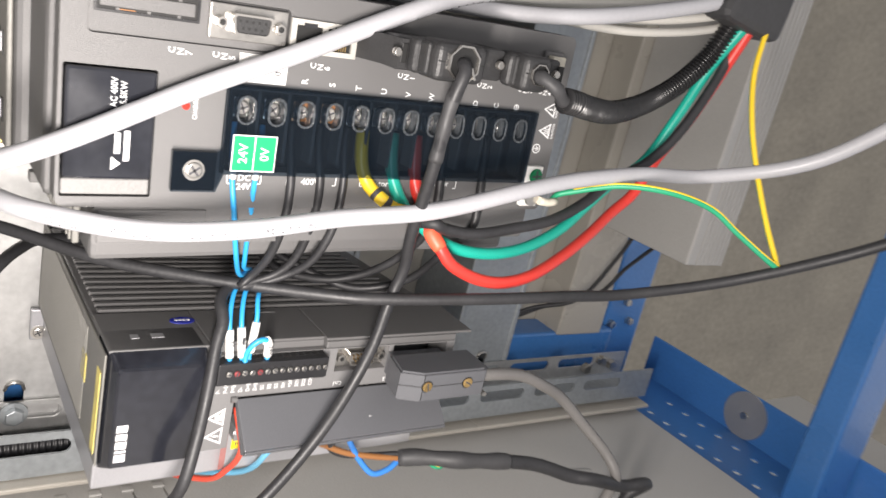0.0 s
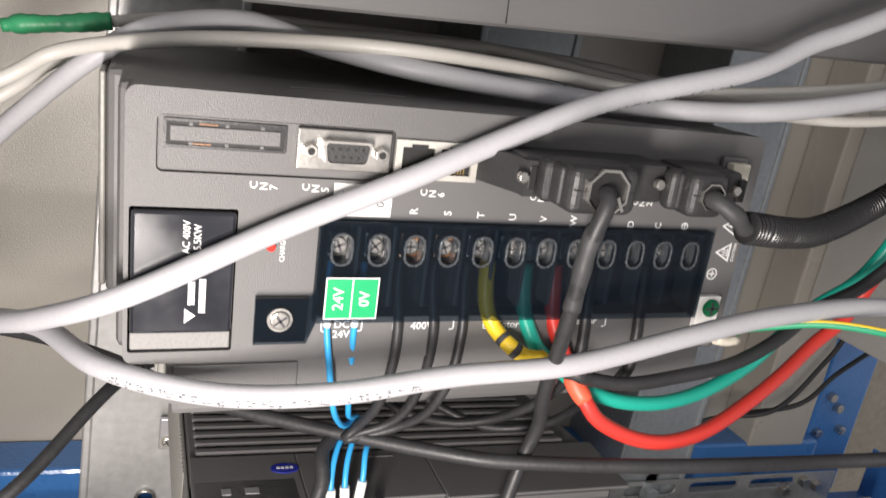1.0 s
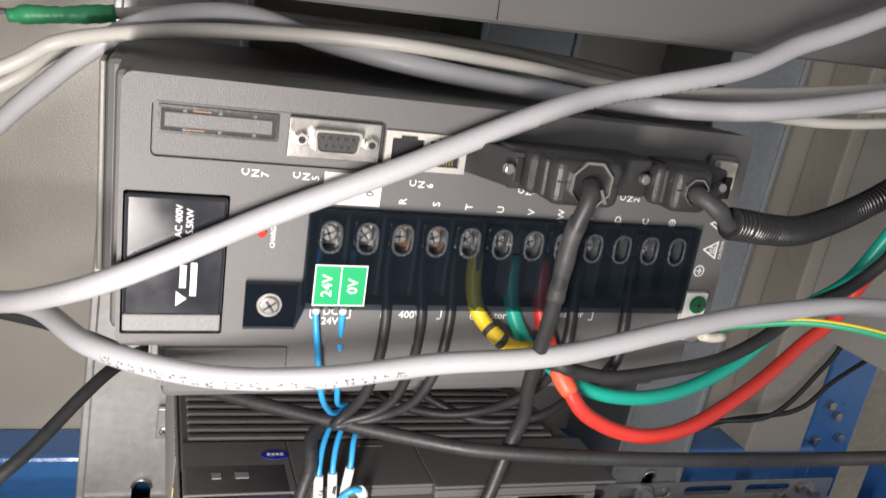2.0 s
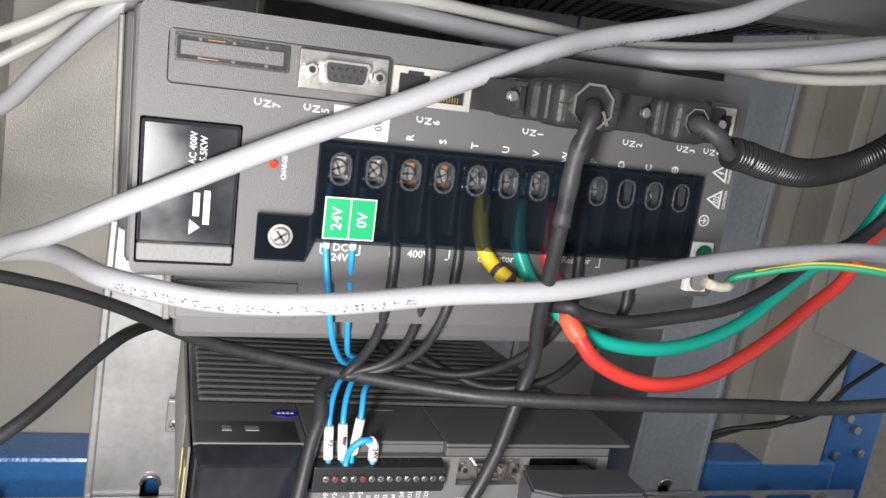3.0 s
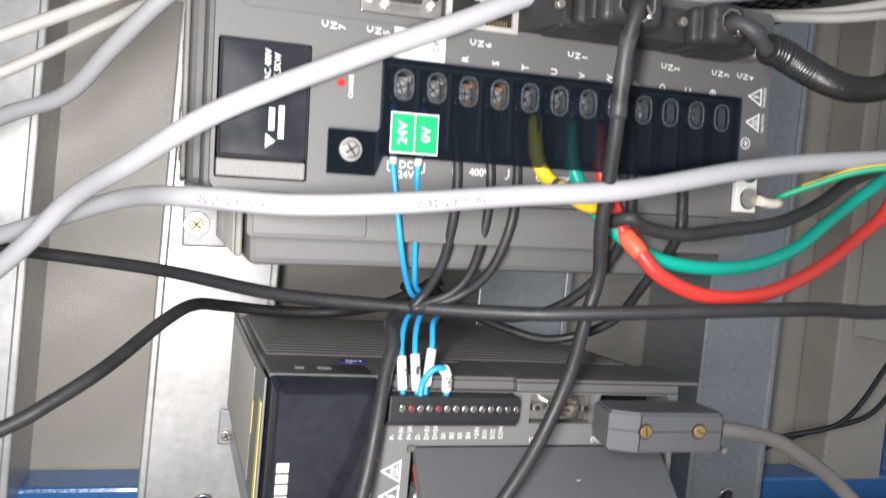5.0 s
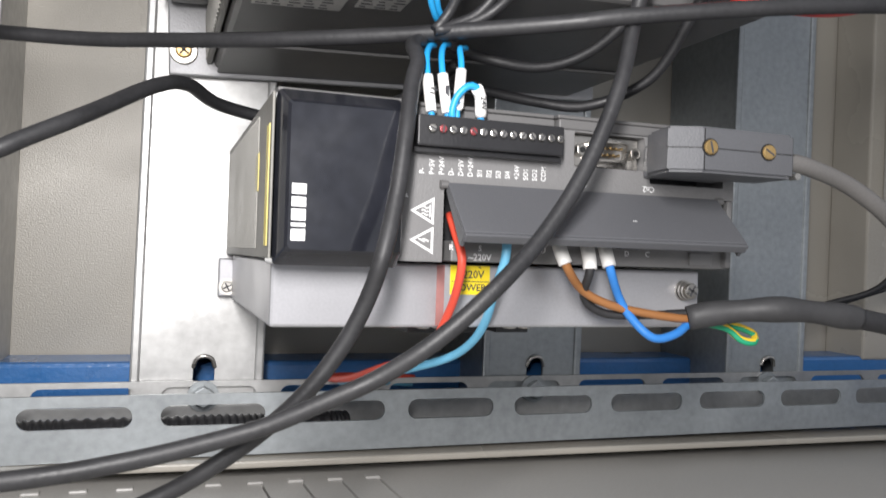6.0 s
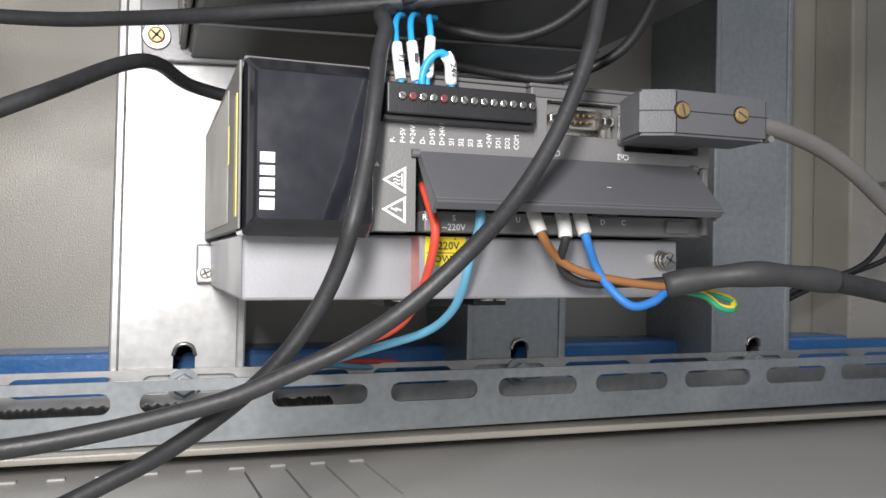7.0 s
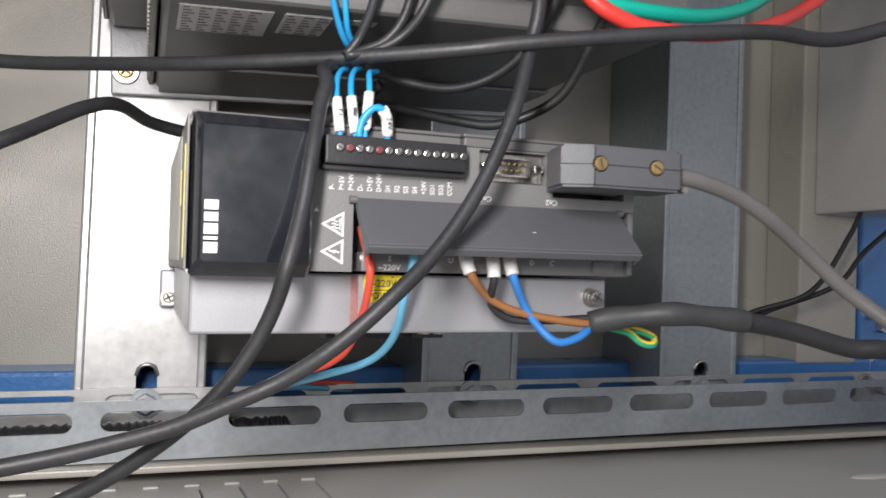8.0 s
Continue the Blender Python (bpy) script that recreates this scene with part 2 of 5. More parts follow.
def screw(name, parent, p, r, material, label="", slot="cross", local=False, normal=(0, -1, 0), washer=0.0):
    """A round screw head with a cut slot, as one part."""
    p, n = Vector(p), Vector(normal)
    b = rod(p, p + n * 0.45 * r, r, 14, bevel=r * 0.2)
    if washer:
        rod(p - n * 0.1 * r, p + n * 0.12 * r, washer, 18, b)
    s = part(name, b, material, parent, label, local, smooth=False)
    k = bx(-0.75 * r, 0.75 * r, -0.02 * r, 0.05 * r, -0.13 * r, 0.13 * r)
    if slot == "cross":
        bx(-0.13 * r, 0.13 * r, -0.02 * r, 0.05 * r, -0.75 * r, 0.75 * r, bm=k)
    k.transform(Matrix.Translation(p + n * 0.45 * r) @ Matrix.Rotation(radians(30 + 997 * p.x % 1 * 60), 4, "Y"))
    part("slot", k, INK, s, local=local)
    return s


def triangle_sign(parent, x, y, z, h, kind, local):
    """A warning triangle outline with its mark; its tip points to -x."""
    out = [(x - h * 0.55, z), (x + h * 0.45, z - h * 0.55), (x + h * 0.45, z + h * 0.55)]
    inn = [(x - h * 0.36, z), (x + h * 0.35, z - h * 0.39), (x + h * 0.35, z + h * 0.39)]
    t = plate(out, [inn], y - 0.00012, y)
    if kind == "heat":
        for k in (-1, 0, 1):
            tube([(x - h * 0.08, y, z + k * h * 0.14), (x + 0.02 * h, y, z + k * h * 0.14 + h * 0.04), (x + 0.13 * h, y, z + k * h * 0.14 - h * 0.04), (x + 0.22 * h, y, z + k * h * 0.14)], h * 0.032, 6, t, h * 0.08)
        bx(x + 0.25 * h, x + 0.3 * h, y - 0.00012, y, z - 0.25 * h, z + 0.25 * h, bm=t)
    else:
        rod((x - 0.17 * h, y, z + 0.06 * h), (x + 0.09 * h, y, z - 0.06 * h), 0.04 * h, 6, t, 0.03 * h)
        rod((x + 0.09 * h, y, z - 0.07 * h), (x + 0.02 * h, y, z + 0.07 * h), 0.03 * h, 6, t)
        rod((x + 0.02 * h, y, z + 0.06 * h), (x + 0.26 * h, y, z - 0.04 * h), 0.03 * h, 6, t, 0.045 * h)
    return part("warning_sign", t, PRINT, parent, "white printed warning triangle", local)




def at(x, y, z):
    return Matrix.Translation((x, y, z))


# ---------- cabinet ----------
wall = part("wall_back", bx(-0.75, 0.655, 0.285, 0.30, 0.05, 1.1), WALL)
tagged(wall, "beige powder-coated steel back panel of the cabinet", "wall", kind="structure")
part("fold", bx(0.506, 0.574, 0.2435, 0.2847, 0.2185, 1.05, 0.002), WALL, None)
bpy.data.objects["fold"].parent = wall
vents = []
for i in range(4):
    x = 0.0585 - 0.0208 * i
    vents.append([(x, 0.1455), (x + 0.0034, 0.082), (x + 0.0048, 0.082), (x + 0.0014, 0.1455)])
fl = plate([(-0.75, -0.35), (0.5688, -0.35), (0.5688, 0.243), (-0.75, 0.243)], vents, 0, 0.002)
for v in fl.verts:
    v.co = Vector((v.co.x, v.co.z, 0.168 - v.co.y))
bmesh.ops.recalc_face_normals(fl, faces=fl.faces[:])
floor = part("floor", fl, FLOORM)
tagged(floor, "grey sheet-steel cabinet floor with slanted vent slits", "floor", kind="structure")
for i in range(9):
    t = bx(-0.0042, 0.0042, -0.003, 0.003, -0.0006, 0.0013, 0.0009)
    t.transform(at(0.0562 - 0.0208 * i, 0.1478, 0.168))
    ob = part("louvre", t, FLOORM)
    ob.parent = floor
t = bmesh.new()
bmesh.ops.create_uvsphere(t, u_segments=24, v_segments=10, radius=1)
t.transform(at(0.405, 0.0780, 0.168) @ Matrix.Diagonal((0.018, 0.006, 0.0022, 1)))
part("dimple", t, FLOORM, smooth=True).parent = floor
ledge = part("floor_ledge", bx(-0.75, 0.575, 0.150, 0.2035, 0.1748, 0.1788, 0.0012), WALL)
bx_back = bx(-0.75, 0.575, 0.2037, 0.2425, 0.1681, 0.1785, 0.001)
part("ledge_back", bx_back, WALL).parent = ledge
tagged(ledge, "beige folded steel ledge that carries the slotted rail", "ledge", kind="structure")
tagged(part("base_sheet", bx(-0.75, 1.15, -0.6, 0.284, 0.05, 0.06), FLOORM), "dark sheet below the slotted floor", "floor", kind="structure")

tagged(part("wall_left", bx(-0.766, -0.7505, -0.3, 0.3, 0.05, 1.1), WALL), "beige powder-coated steel side panel of the cabinet", "wall", kind="structure")
tagged(part("ceiling", bx(-0.766, 0.655, -0.02, 0.3, 1.1005, 1.112), WALL), "beige powder-coated steel top panel of the cabinet", "ceiling", kind="structure")

# room wall beyond the frame
side = tagged(part("wall_room", bx(0.2, 5.0, 0.9, 0.95, -1.0, 3.0), CONC), "rough grey-brown plastered room wall beyond the open frame", "wall", kind="structure")


def profile_column(x0, x1, notch, label, zlow=0.1745, metal=None):
    """A folded upright: a face with a key slot at the foot, and two side flanges."""
    th = thing("upright", at((x0 + x1) / 2, 0.205, zlow), label, "upright", "mounting uprights")
    c = notch
    hole = [(c - 0.006, 0.2095), (c + 0.006, 0.2095)] + [(c + 0.006 * math.cos(radians(a)), 0.2195 + 0.006 * math.sin(radians(a))) for a in range(0, 181, 20)]
    part("face", plate([(x0, zlow), (x1, zlow), (x1, 1.05), (x0, 1.05)], [hole], 0.205, 0.207), metal or ZINC, th)
    for a, b in ((x0, x0 + 0.002), (x1 - 0.002, x1)):
        part("flange", bx(a, b, 0.2072, 0.284, zlow, 1.05), metal or ZINC, th)
    for a, b in ((x0 - 0.0003, x0 + 0.005), (x1 - 0.005, x1 + 0.0003)):
        t = bx(a, b, 0.2035, 0.2065, zlow, 1.05, 0.0013)
        part("folded_edge", t, metal or ZINC, th)
    t = tube([(c - 0.006, 0.2048, 0.2195), (c - 0.0042, 0.2035, 0.2245), (c, 0.203, 0.2262), (c + 0.0042, 0.2035, 0.2245), (c + 0.006, 0.2048, 0.2195)], 0.0012, 8, step=0.001)
    part("burr", t, STEEL, th)
    return th


profile_column(-0.0705, 0.0025, -0.031, "galvanised steel upright behind the drives, key slot at its foot")
# The two right-hand uprights take the rail's darker metal instead of ZINC.
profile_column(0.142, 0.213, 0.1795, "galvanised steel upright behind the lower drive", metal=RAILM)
profile_column(0.333, 0.404, 0.371, "darker galvanised steel upright beside the drives", metal=RAILM)
profile_column(-0.215, -0.143, -0.18, "pale galvanised steel upright at the cabinet's side")

# slotted rail at the foot of the uprights, a little out of level
LEVEL = at(0.02, 0, 0.20) @ Matrix.Rotation(radians(-0.45), 4, "Y") @ at(-0.02, 0, -0.20)
rail = thing("slotted_rail", at(0.2, 0.16, 0.175), "galvanised U-shaped rail with long slots along the cabinet floor", "rail")
rail.matrix_basis = LEVEL @ rail.matrix_basis
slots = [ring2(-0.1195 + 0.066 * k, -0.067 + 0.066 * k, 0.1962, 0.2072, 0.0053) for k in range(-3, 10)]
part("front_flange", plate([(-0.34, 0.1802), (0.575, 0.1802), (0.575, 0.2128), (-0.34, 0.2128)], slots, 0.159, 0.161), RAILM, rail)
bslots = [ring2(-0.1195 + 0.066 * k, -0.067 + 0.066 * k, 0.1990, 0.2096, 0.0053) for k in range(-3, 10)]
part("back_flange", plate([(-0.34, 0.1802), (0.575, 0.1802), (0.575, 0.2128), (-0.34, 0.2128)], bslots, 0.2005, 0.2025), ZINC, rail)
part("web", bx(-0.34, 0.575, 0.1612, 0.2003, 0.1802, 0.182), RAILM, rail)
for x in (-0.031, 0.1765, 0.3665):
    b = rod((x, 0.2004, 0.2045), (x, 0.1985, 0.2045), 0.0088, 20)
    w = part("washer", b, RAILM, rail)
    part("bolt_head", rod((x, 0.1984, 0.2045), (x, 0.193, 0.2045), 0.0062, 6, bevel=0.0008), RAILM, w)
for x, z in ((0.515, 0.198), (0.535, 0.206), (0.553, 0.2)):
    part("bolt_head", rod((x, 0.2004, z), (x, 0.194, z), 0.006, 6, bevel=0.0008), STEEL, rail)
tagged(part("corrugated_hose", tube([(-0.34, 0.182, 0.1865), (-0.1, 0.181, 0.1888), (0.02, 0.183, 0.1895), (0.05, 0.186, 0.1892)], 0.007, 14, step=0.0011, radius=lambda i, n: 0.0078 if i % 4 < 2 else 0.0068), BLACKP), "black corrugated hose lying in the slotted rail", "hose")

# blue frame
bb = thing("blue_beam", at(0.2, 0.26, 0.15), "blue painted steel beam along the back of the cabinet floor", "beam")
bb.matrix_basis = LEVEL @ bb.matrix_basis
part("beam_body", bx(-0.75, 0.5965, 0.245, 0.284, 0.149, 0.2178, 0.003), BLUE, bb)
bp = thing("blue_post", at(0.62, 0.25, 0.15), "blue painted steel corner post at the back", "post")
part("post_body", bx(0.598, 0.662, 0.2625, 0.284, 0.15, 1.05, 0.003), BLUE, bp)
for x, z in ((0.612, 0.262), (0.625, 0.25), (0.608, 0.222), (0.638, 0.225)):
    part("bolt", rod((x, 0.2627, z), (x, 0.256, z), 0.005, 6, bevel=0.0006), STEEL, bp)
sb = thing("side_beam", at(0.63, 0.05, 0.17), "blue painted steel angle beam with rows of punched holes", "beam")
sb.matrix_basis = at(0, -0.013, -0.022) @ sb.matrix_basis
holes = []
for i in range(22):
    for x in (0.6035, 0.649):
        holes.append([(x + (0.0046 * math.cos(radians(a))), 0.225 - 0.0237 * i + (0.0 if x < 0.62 else 0.011) + 0.0046 * math.sin(radians(a))) for a in range(0, 360, 30)])
t = plate([(0.572, -0.4), (0.679, -0.4), (0.679, 0.261), (0.5765, 0.261), (0.5765, 0.21), (0.572, 0.205)], [h for h in holes if max(b for a, b in h) < 0.205 and min(b for a, b in h) > -0.38], 0, 0.003)
for v in t.verts:
    v.co = Vector((v.co.x, v.co.z, 0.180 - v.co.y))
bmesh.ops.recalc_face_normals(t, faces=t.faces[:])
part("holed_flange", t, BLUE, sb)
# White discs added in the holes: brightness seen through them, put into colour.
for h in holes:
    hx, hy = sum(a for a, b in h) / len(h), sum(b for a, b in h) / len(h)
    if -0.37 < hy < 0.195:
        part("hole_brightener", rod((hx, hy, 0.1772), (hx, hy, 0.1785), 0.0045, 12), WHITE, sb)
part("edge_flange", bx(0.5695, 0.5718, -0.4, 0.19, 0.149, 0.18, 0.001), BLUE, sb)
part("upright_flange", bx(0.6792, 0.683, -0.4, 0.261, 0.149, 0.231, 0.0012), BLUE, sb)
d = part("disc", rod((0.679, 0.113, 0.2055), (0.6765, 0.113, 0.2055), 0.0265, 32), ALU, sb, "pale round cover plate")
part("screw", rod((0.6764, 0.113, 0.2055), (0.674, 0.113, 0.2055), 0.004, 12), STEEL, d)
fp = thing("front_post", at(0.66, -0.05, 0.15), "bright blue painted steel post at the cabinet's front", "post")
part("post_body", bx(0.613, 0.675, -0.028, 0.004, 0.06, 1.05, 0.004, seg=3), BLUE, fp)

# grey trunking on the back wall
tr = thing("cable_trunking", at(0.53, 0.2, 0.365), "grey plastic cable trunking with ribbed front, closed below", "trunking")
part("body", bx(0.5206, 0.5764, 0.1225, 0.2433, 0.3512, 1.05, 0.002), FLOORM, tr)
for i in range(7):
    part("rib", bx(0.5340 + i * 0.006, 0.5370 + i * 0.006, 0.1212, 0.1223, 0.3522, 1.05, 0.0004), FLOORM, tr)

# ---------- upper servo drive ----------
UP = at(0, 0, 0.5) @ Matrix.Rotation(radians(-3.0), 4, "Y")
ud = thing("servo_drive", UP, "large dark grey servo drive with a smoked terminal cover", "servo drive", "servo drives")


def U(name, bm, material, parent=None, label="", smooth=False):
    return part(name, bm, material, parent or ud, label, True, smooth)


t = plate(ring2(-0.056, 0.197, -0.079, 0.018, 0.004), [ring2(-0.0465, 0.0335, -0.0095, 0.0095, 0.002), ring2(-0.0545, -0.0195, -0.0745, -0.0215, 0.001), ring2(0.0105, 0.1765, -0.062, -0.026, 0.002)], 0.0, 0.012)
U("front_cover", t, GREY)
U("housing", bx(-0.0585, 0.1965, 0.0122, 0.06, -0.0788, 0.0175, 0.003), GREY)
U("rear_housing", bx(-0.064, 0.19, 0.0602, 0.185, -0.077, 0.0155, 0.003), GREY2)
t = bx(-0.0395, 0.187, 0.014, 0.197, -0.1085, -0.0792, 0.003)
U("lower_housing", t, GREY)
U("lower_front", plate(ring2(-0.0412, 0.19, -0.0964, -0.0795, 0.002), [], 0.0025, 0.0138), GREY)
U("service_flap", bx(-0.0392, 0.0056, 0.0014, 0.0024, -0.0955, -0.0808, 0.0004), GREY2)
U("top_line", bx(0.0, 0.045, 0.030, 0.0308, 0.0176, 0.0179), GREYL)
sp = U("side_panel", bx(-0.0668, -0.0642, 0.064, 0.183, -0.074, 0.0135, 0.0008), SIDE, None, "dull metal side with punched slots")
for i in range(7):
    for k, z in enumerate((-0.058, -0.028, -0.004)):
        y = 0.074 + 0.0152 * i
        U("side_slot", bx(-0.0671, -0.0667, y, y + (0.0032 if k else 0.006), z - 0.0055, z + 0.0055), DARK, sp)
        U("slot_lip", bx(-0.0678, -0.0669, y + 0.0062, y + 0.0082, z - 0.0045, z + 0.0045, 0.0003), ALU, sp)
# slot panel and connector recess
rec = U("connector_panel", bx(-0.0463, 0.0333, 0.0014, 0.0118, -0.0094, 0.0094, 0.0005), GREY)
U("card_slot", plate(ring2(-0.0445, -0.0048, -0.0014, 0.0082, 0.0006), [ring2(-0.0435, -0.0058, -0.0004, 0.0072, 0.0004)], 0.0005, 0.00135), BLACKP, rec)
U("slot_gap", bx(-0.0435, -0.0058, 0.0009, 0.00138, -0.0004, 0.0072), DARK, rec)
U("card_cover", bx(-0.0425, -0.0068, 0.0002, 0.0013, 0.0008, 0.0060, 0.0004), GREY, rec)
for x in (-0.036, -0.0245, -0.013):
    for z in (0.0066, 0.0002):
        U("bridge", bx(x - 0.0006, x + 0.0006, 0.0004, 0.0008, z - 0.0005, z + 0.0005), GREY, rec)
# Brown slivers paint in the light that comes through the slot's gap.
for x, z in ((-0.0305, 0.0067), (-0.0325, 0.0001)):
    U("contact_or_gap_light", bx(x - 0.003, x + 0.003, 0.0006, 0.00085, z - 0.0002, z + 0.0002), BROWN, rec)


def dsub(parent, x, y, z, local, name="serial_port", pins=True, w=0.0325, h=0.0132):
    """A nine-way socket: flange, shell, insert and two hex posts."""
    fl = part(name, bx(x - w / 2, x + w / 2, y - 0.0012, y + 0.001, z - h / 2, z + h / 2, 0.0004), STEEL, parent, "nickel-plated nine-way connector", local)
    out = [(px + (pz - z) * 0.16 * (1 if px > x else -1), pz) for px, pz in ring2(x - 0.0082, x + 0.0082, z - 0.0042, z + 0.0042, 0.0018, 4)]
    inn = [(px + (pz - z) * 0.16 * (1 if px > x else -1), pz) for px, pz in ring2(x - 0.0073, x + 0.0073, z - 0.0034, z + 0.0034, 0.0014, 4)]
    part("shell", plate(out, [inn], y - 0.006, y - 0.0013), STEEL, fl, "", local)
    part("insert", plate(inn, [], y - (0.0052 if pins else 0.0022), y - 0.0013), PLUG if pins else STRIP, fl, "", local)
    k = bmesh.new()
    for i in range(9):
        px, pz = (x - 0.0054 + 0.0027 * i, z + 0.0014) if i < 5 else (x - 0.00405 + 0.0027 * (i - 5), z - 0.0014)
        rod((px, y - (0.00525 if pins else 0.0022), pz), (px, y - (0.00535 if pins else 0.0056), pz), 0.0006 if pins else 0.0005, 8, k)
    part("pin_field", k, DARK if pins else BRASS, fl, "", local)
    for s in (-1, 1):
        p = part("hex_post", rod((x + s * 0.0125, y - 0.0013, z), (x + s * 0.0125, y - 0.005, z), 0.0026, 6, bevel=0.0003), STEEL, fl, "", local)
        part("thread_hole", rod((x + s * 0.0125, y - 0.0051, z), (x + s * 0.0125, y - 0.0052, z), 0.0013, 10), DARK, p, "", local)
    return fl


dsub(ud, 0.0152, -0.0002, 0.0012, True, w=0.0332, h=0.0142)
# twin network jack
rj = U("network_jack", plate([(0.0336, -0.0076), (0.0656, -0.0076), (0.0656, 0.0067), (0.0336, 0.0067)], [ring2(0.0362, 0.0484, -0.0054, 0.0042, 0.0004), ring2(0.0508, 0.0630, -0.0054, 0.0042, 0.0004)], -0.0015, 0.0), TIN, None, "bright tinned twin network jack")
for x in (0.0423, 0.0569):
    U("socket", bx(x - 0.006, x + 0.006, -0.0003, -0.00005, -0.0053, 0.0041), DARK, rj)
    U("latch_notch", bx(x - 0.003, x + 0.003, -0.0022, -0.0016, 0.0036, 0.0052), BLACKP, rj)
    for k in range(8):
        U("contact_or_gap_light", bx(x - 0.0042 + 0.0011 * k, x - 0.0038 + 0.0011 * k, -0.0008, -0.0004, -0.005, -0.0028), BRASS, rj)
U("jack_tab", bx(0.0660, 0.0672, -0.003, 0, -0.0035, 0.004, 0.0004), WHITE)
# white motor jack at the end
wj = U("motor_jack", bx(0.1752, 0.1880, -0.003, 0, -0.0055, 0.0092, 0.001), GREY2)
U("insert", bx(0.1768, 0.1858, -0.0075, -0.0031, -0.0045, 0.0072, 0.0006), CREAM, wj, "white plastic insert")
U("key", bx(0.1785, 0.1840, -0.0077, -0.0074, -0.0010, 0.0012), GREY2, wj)
# display window
dw = U("display_window", bx(-0.0538, -0.0202, -0.0025, 0.011, -0.0665, -0.0222, 0.0012), GLOSS, None, "glossy black display window")
U("light_strip", bx(-0.0538, -0.0202, 0.0006, 0.011, -0.0738, -0.0672, 0.0006), STRIP)
for body, x in (("AC 400V", -0.0362), ("5.5KW", -0.0326)):
    U("rating_text", words(body, 0.0034, x, -0.00262, -0.031, 90, squeeze=0.92), PRINT, dw)
U("maker_mark", plate([(-0.0362, -0.0625), (-0.0325, -0.0597), (-0.0362, -0.0569)][::-1], [], -0.00266, -0.00255), PRINT, dw)
for k, ln in ((0, 0.0085), (1, 0.0125)):
    U("maker_bar", bx(-0.0352 + 0.0036 * k, -0.0330 + 0.0036 * k, -0.00266, -0.00255, -0.0556 - 0.003 * k, -0.0556 - 0.003 * k + ln), PRINT, dw)
# charge lamp
U("charge_lamp", rod((-0.0078, 0.0, -0.0347), (-0.0078, -0.0012, -0.0347), 0.0016, 12), LEDR, None, "small red lens")
U("charge_text", words("CHARGE", 0.0026, -0.0036, -0.00012, -0.0357, 90, squeeze=0.9), PRINT)
# terminal block behind the cover
tb = U("terminal_block", bx(0.0108, 0.1762, 0.009, 0.0118, -0.0618, -0.0262), BLACKP)
for k in range(13):
    x = 0.0098 + 0.0137 * k
    U("divider", bx(x - 0.0007, x + 0.0007, -0.0005, 0.0089, -0.0576, -0.0264), GREY2, tb)
for k in range(12):
    x = 0.0167 + 0.0137 * k
    if k not in (9, 11):
        U("clamp", bx(x - 0.0034, x + 0.0034, 0.0021, 0.0031, -0.0385, -0.0295, 0.0004), COPPER if k in (2, 3) else STEEL, tb)
        s = screw("terminal_screw", ud, (x, 0.0020, -0.034), 0.0034, STEEL, "", "cross", True)
# smoked cover with oval openings
ov = []
for k in range(12):
    x = 0.0167 + 0.0137 * k
    ov.append(ring2(x - 0.0033, x + 0.0033, -0.0392, -0.0283, 0.0032, 6))
cv = U("terminal_cover", plate([(0.0085, -0.0235), (0.0085, -0.051), (0.0065, -0.053), (-0.0125, -0.053), (-0.0125, -0.0705), (0.0065, -0.0705), (0.0095, -0.0625), (0.1780, -0.0625), (0.1780, -0.0235)][::-1], ov, -0.0045, -0.0032), SMOKE, None, "smoked clear plastic terminal cover")
for k, o in enumerate(ov):
    x = 0.0167 + 0.0137 * k
    loop = [(p[0], -0.0049, p[1]) for p in ring2(x - 0.0037, x + 0.0037, -0.0396, -0.0279, 0.0036, 4)]
    U("opening_rim", tube(loop + loop[:1], 0.0007, 6, None, 0.0012, lambda i, n: 0.0006 + 0.00025 * math.sin(i * 2.3 + x * 900)), CLEAR, cv)
    U("opening_lip", plate(ring2(x - 0.0036, x + 0.0036, -0.0395, -0.028, 0.0035, 4), [ring2(x - 0.0033, x + 0.0033, -0.0392, -0.0283, 0.0032, 4)], -0.0031, 0.0018), CLEAR, cv)
for x0, x1, z0, z1 in ((0.0095, 0.1779, -0.0249, -0.0236), (0.0086, 0.0098, -0.0625, -0.0236), (0.1767, 0.1779, -0.0624, -0.025)):
    U("cover_edge", bx(x0, x1, -0.0031, -0.0002, z0, z1), SMOKE, cv)
U("ear_block", bx(-0.0122, 0.0063, -0.0031, -0.0002, -0.0702, -0.0533), GLOSS)
screw("cover_screw", ud, (-0.0036, -0.0046, -0.0608), 0.0036, STEEL, "bright cross-head cover screw", "cross", True, washer=0.0046)
# green and white labels
gl = U("terminal_label", bx(0.012, 0.032, -0.00485, -0.0046, -0.0608, -0.0445), WHITE, None, "green and white stick-on terminal label")
for a, b, s in ((0.0125, 0.0217, "24V"), (0.0223, 0.0315, "0V")):
    f = U("field", bx(a, b, -0.0050, -0.00488, -0.0603, -0.045), LABELG, gl)
    U("label_text", words(s, 0.0056, (a + b) / 2, -0.0051, -0.0527, 90), PRINT, gl)
wl = U("paper_label", bx(0.0128, 0.0345, -0.0004, -0.0001, -0.0225, -0.0105), WHITE, None, "white paper terminal label")
for x, s in ((0.0175, "24V"), (0.0305, "0V")):
    U("label_text", words(s, 0.0042, x, -0.00052, -0.0165, 90), INK, wl)
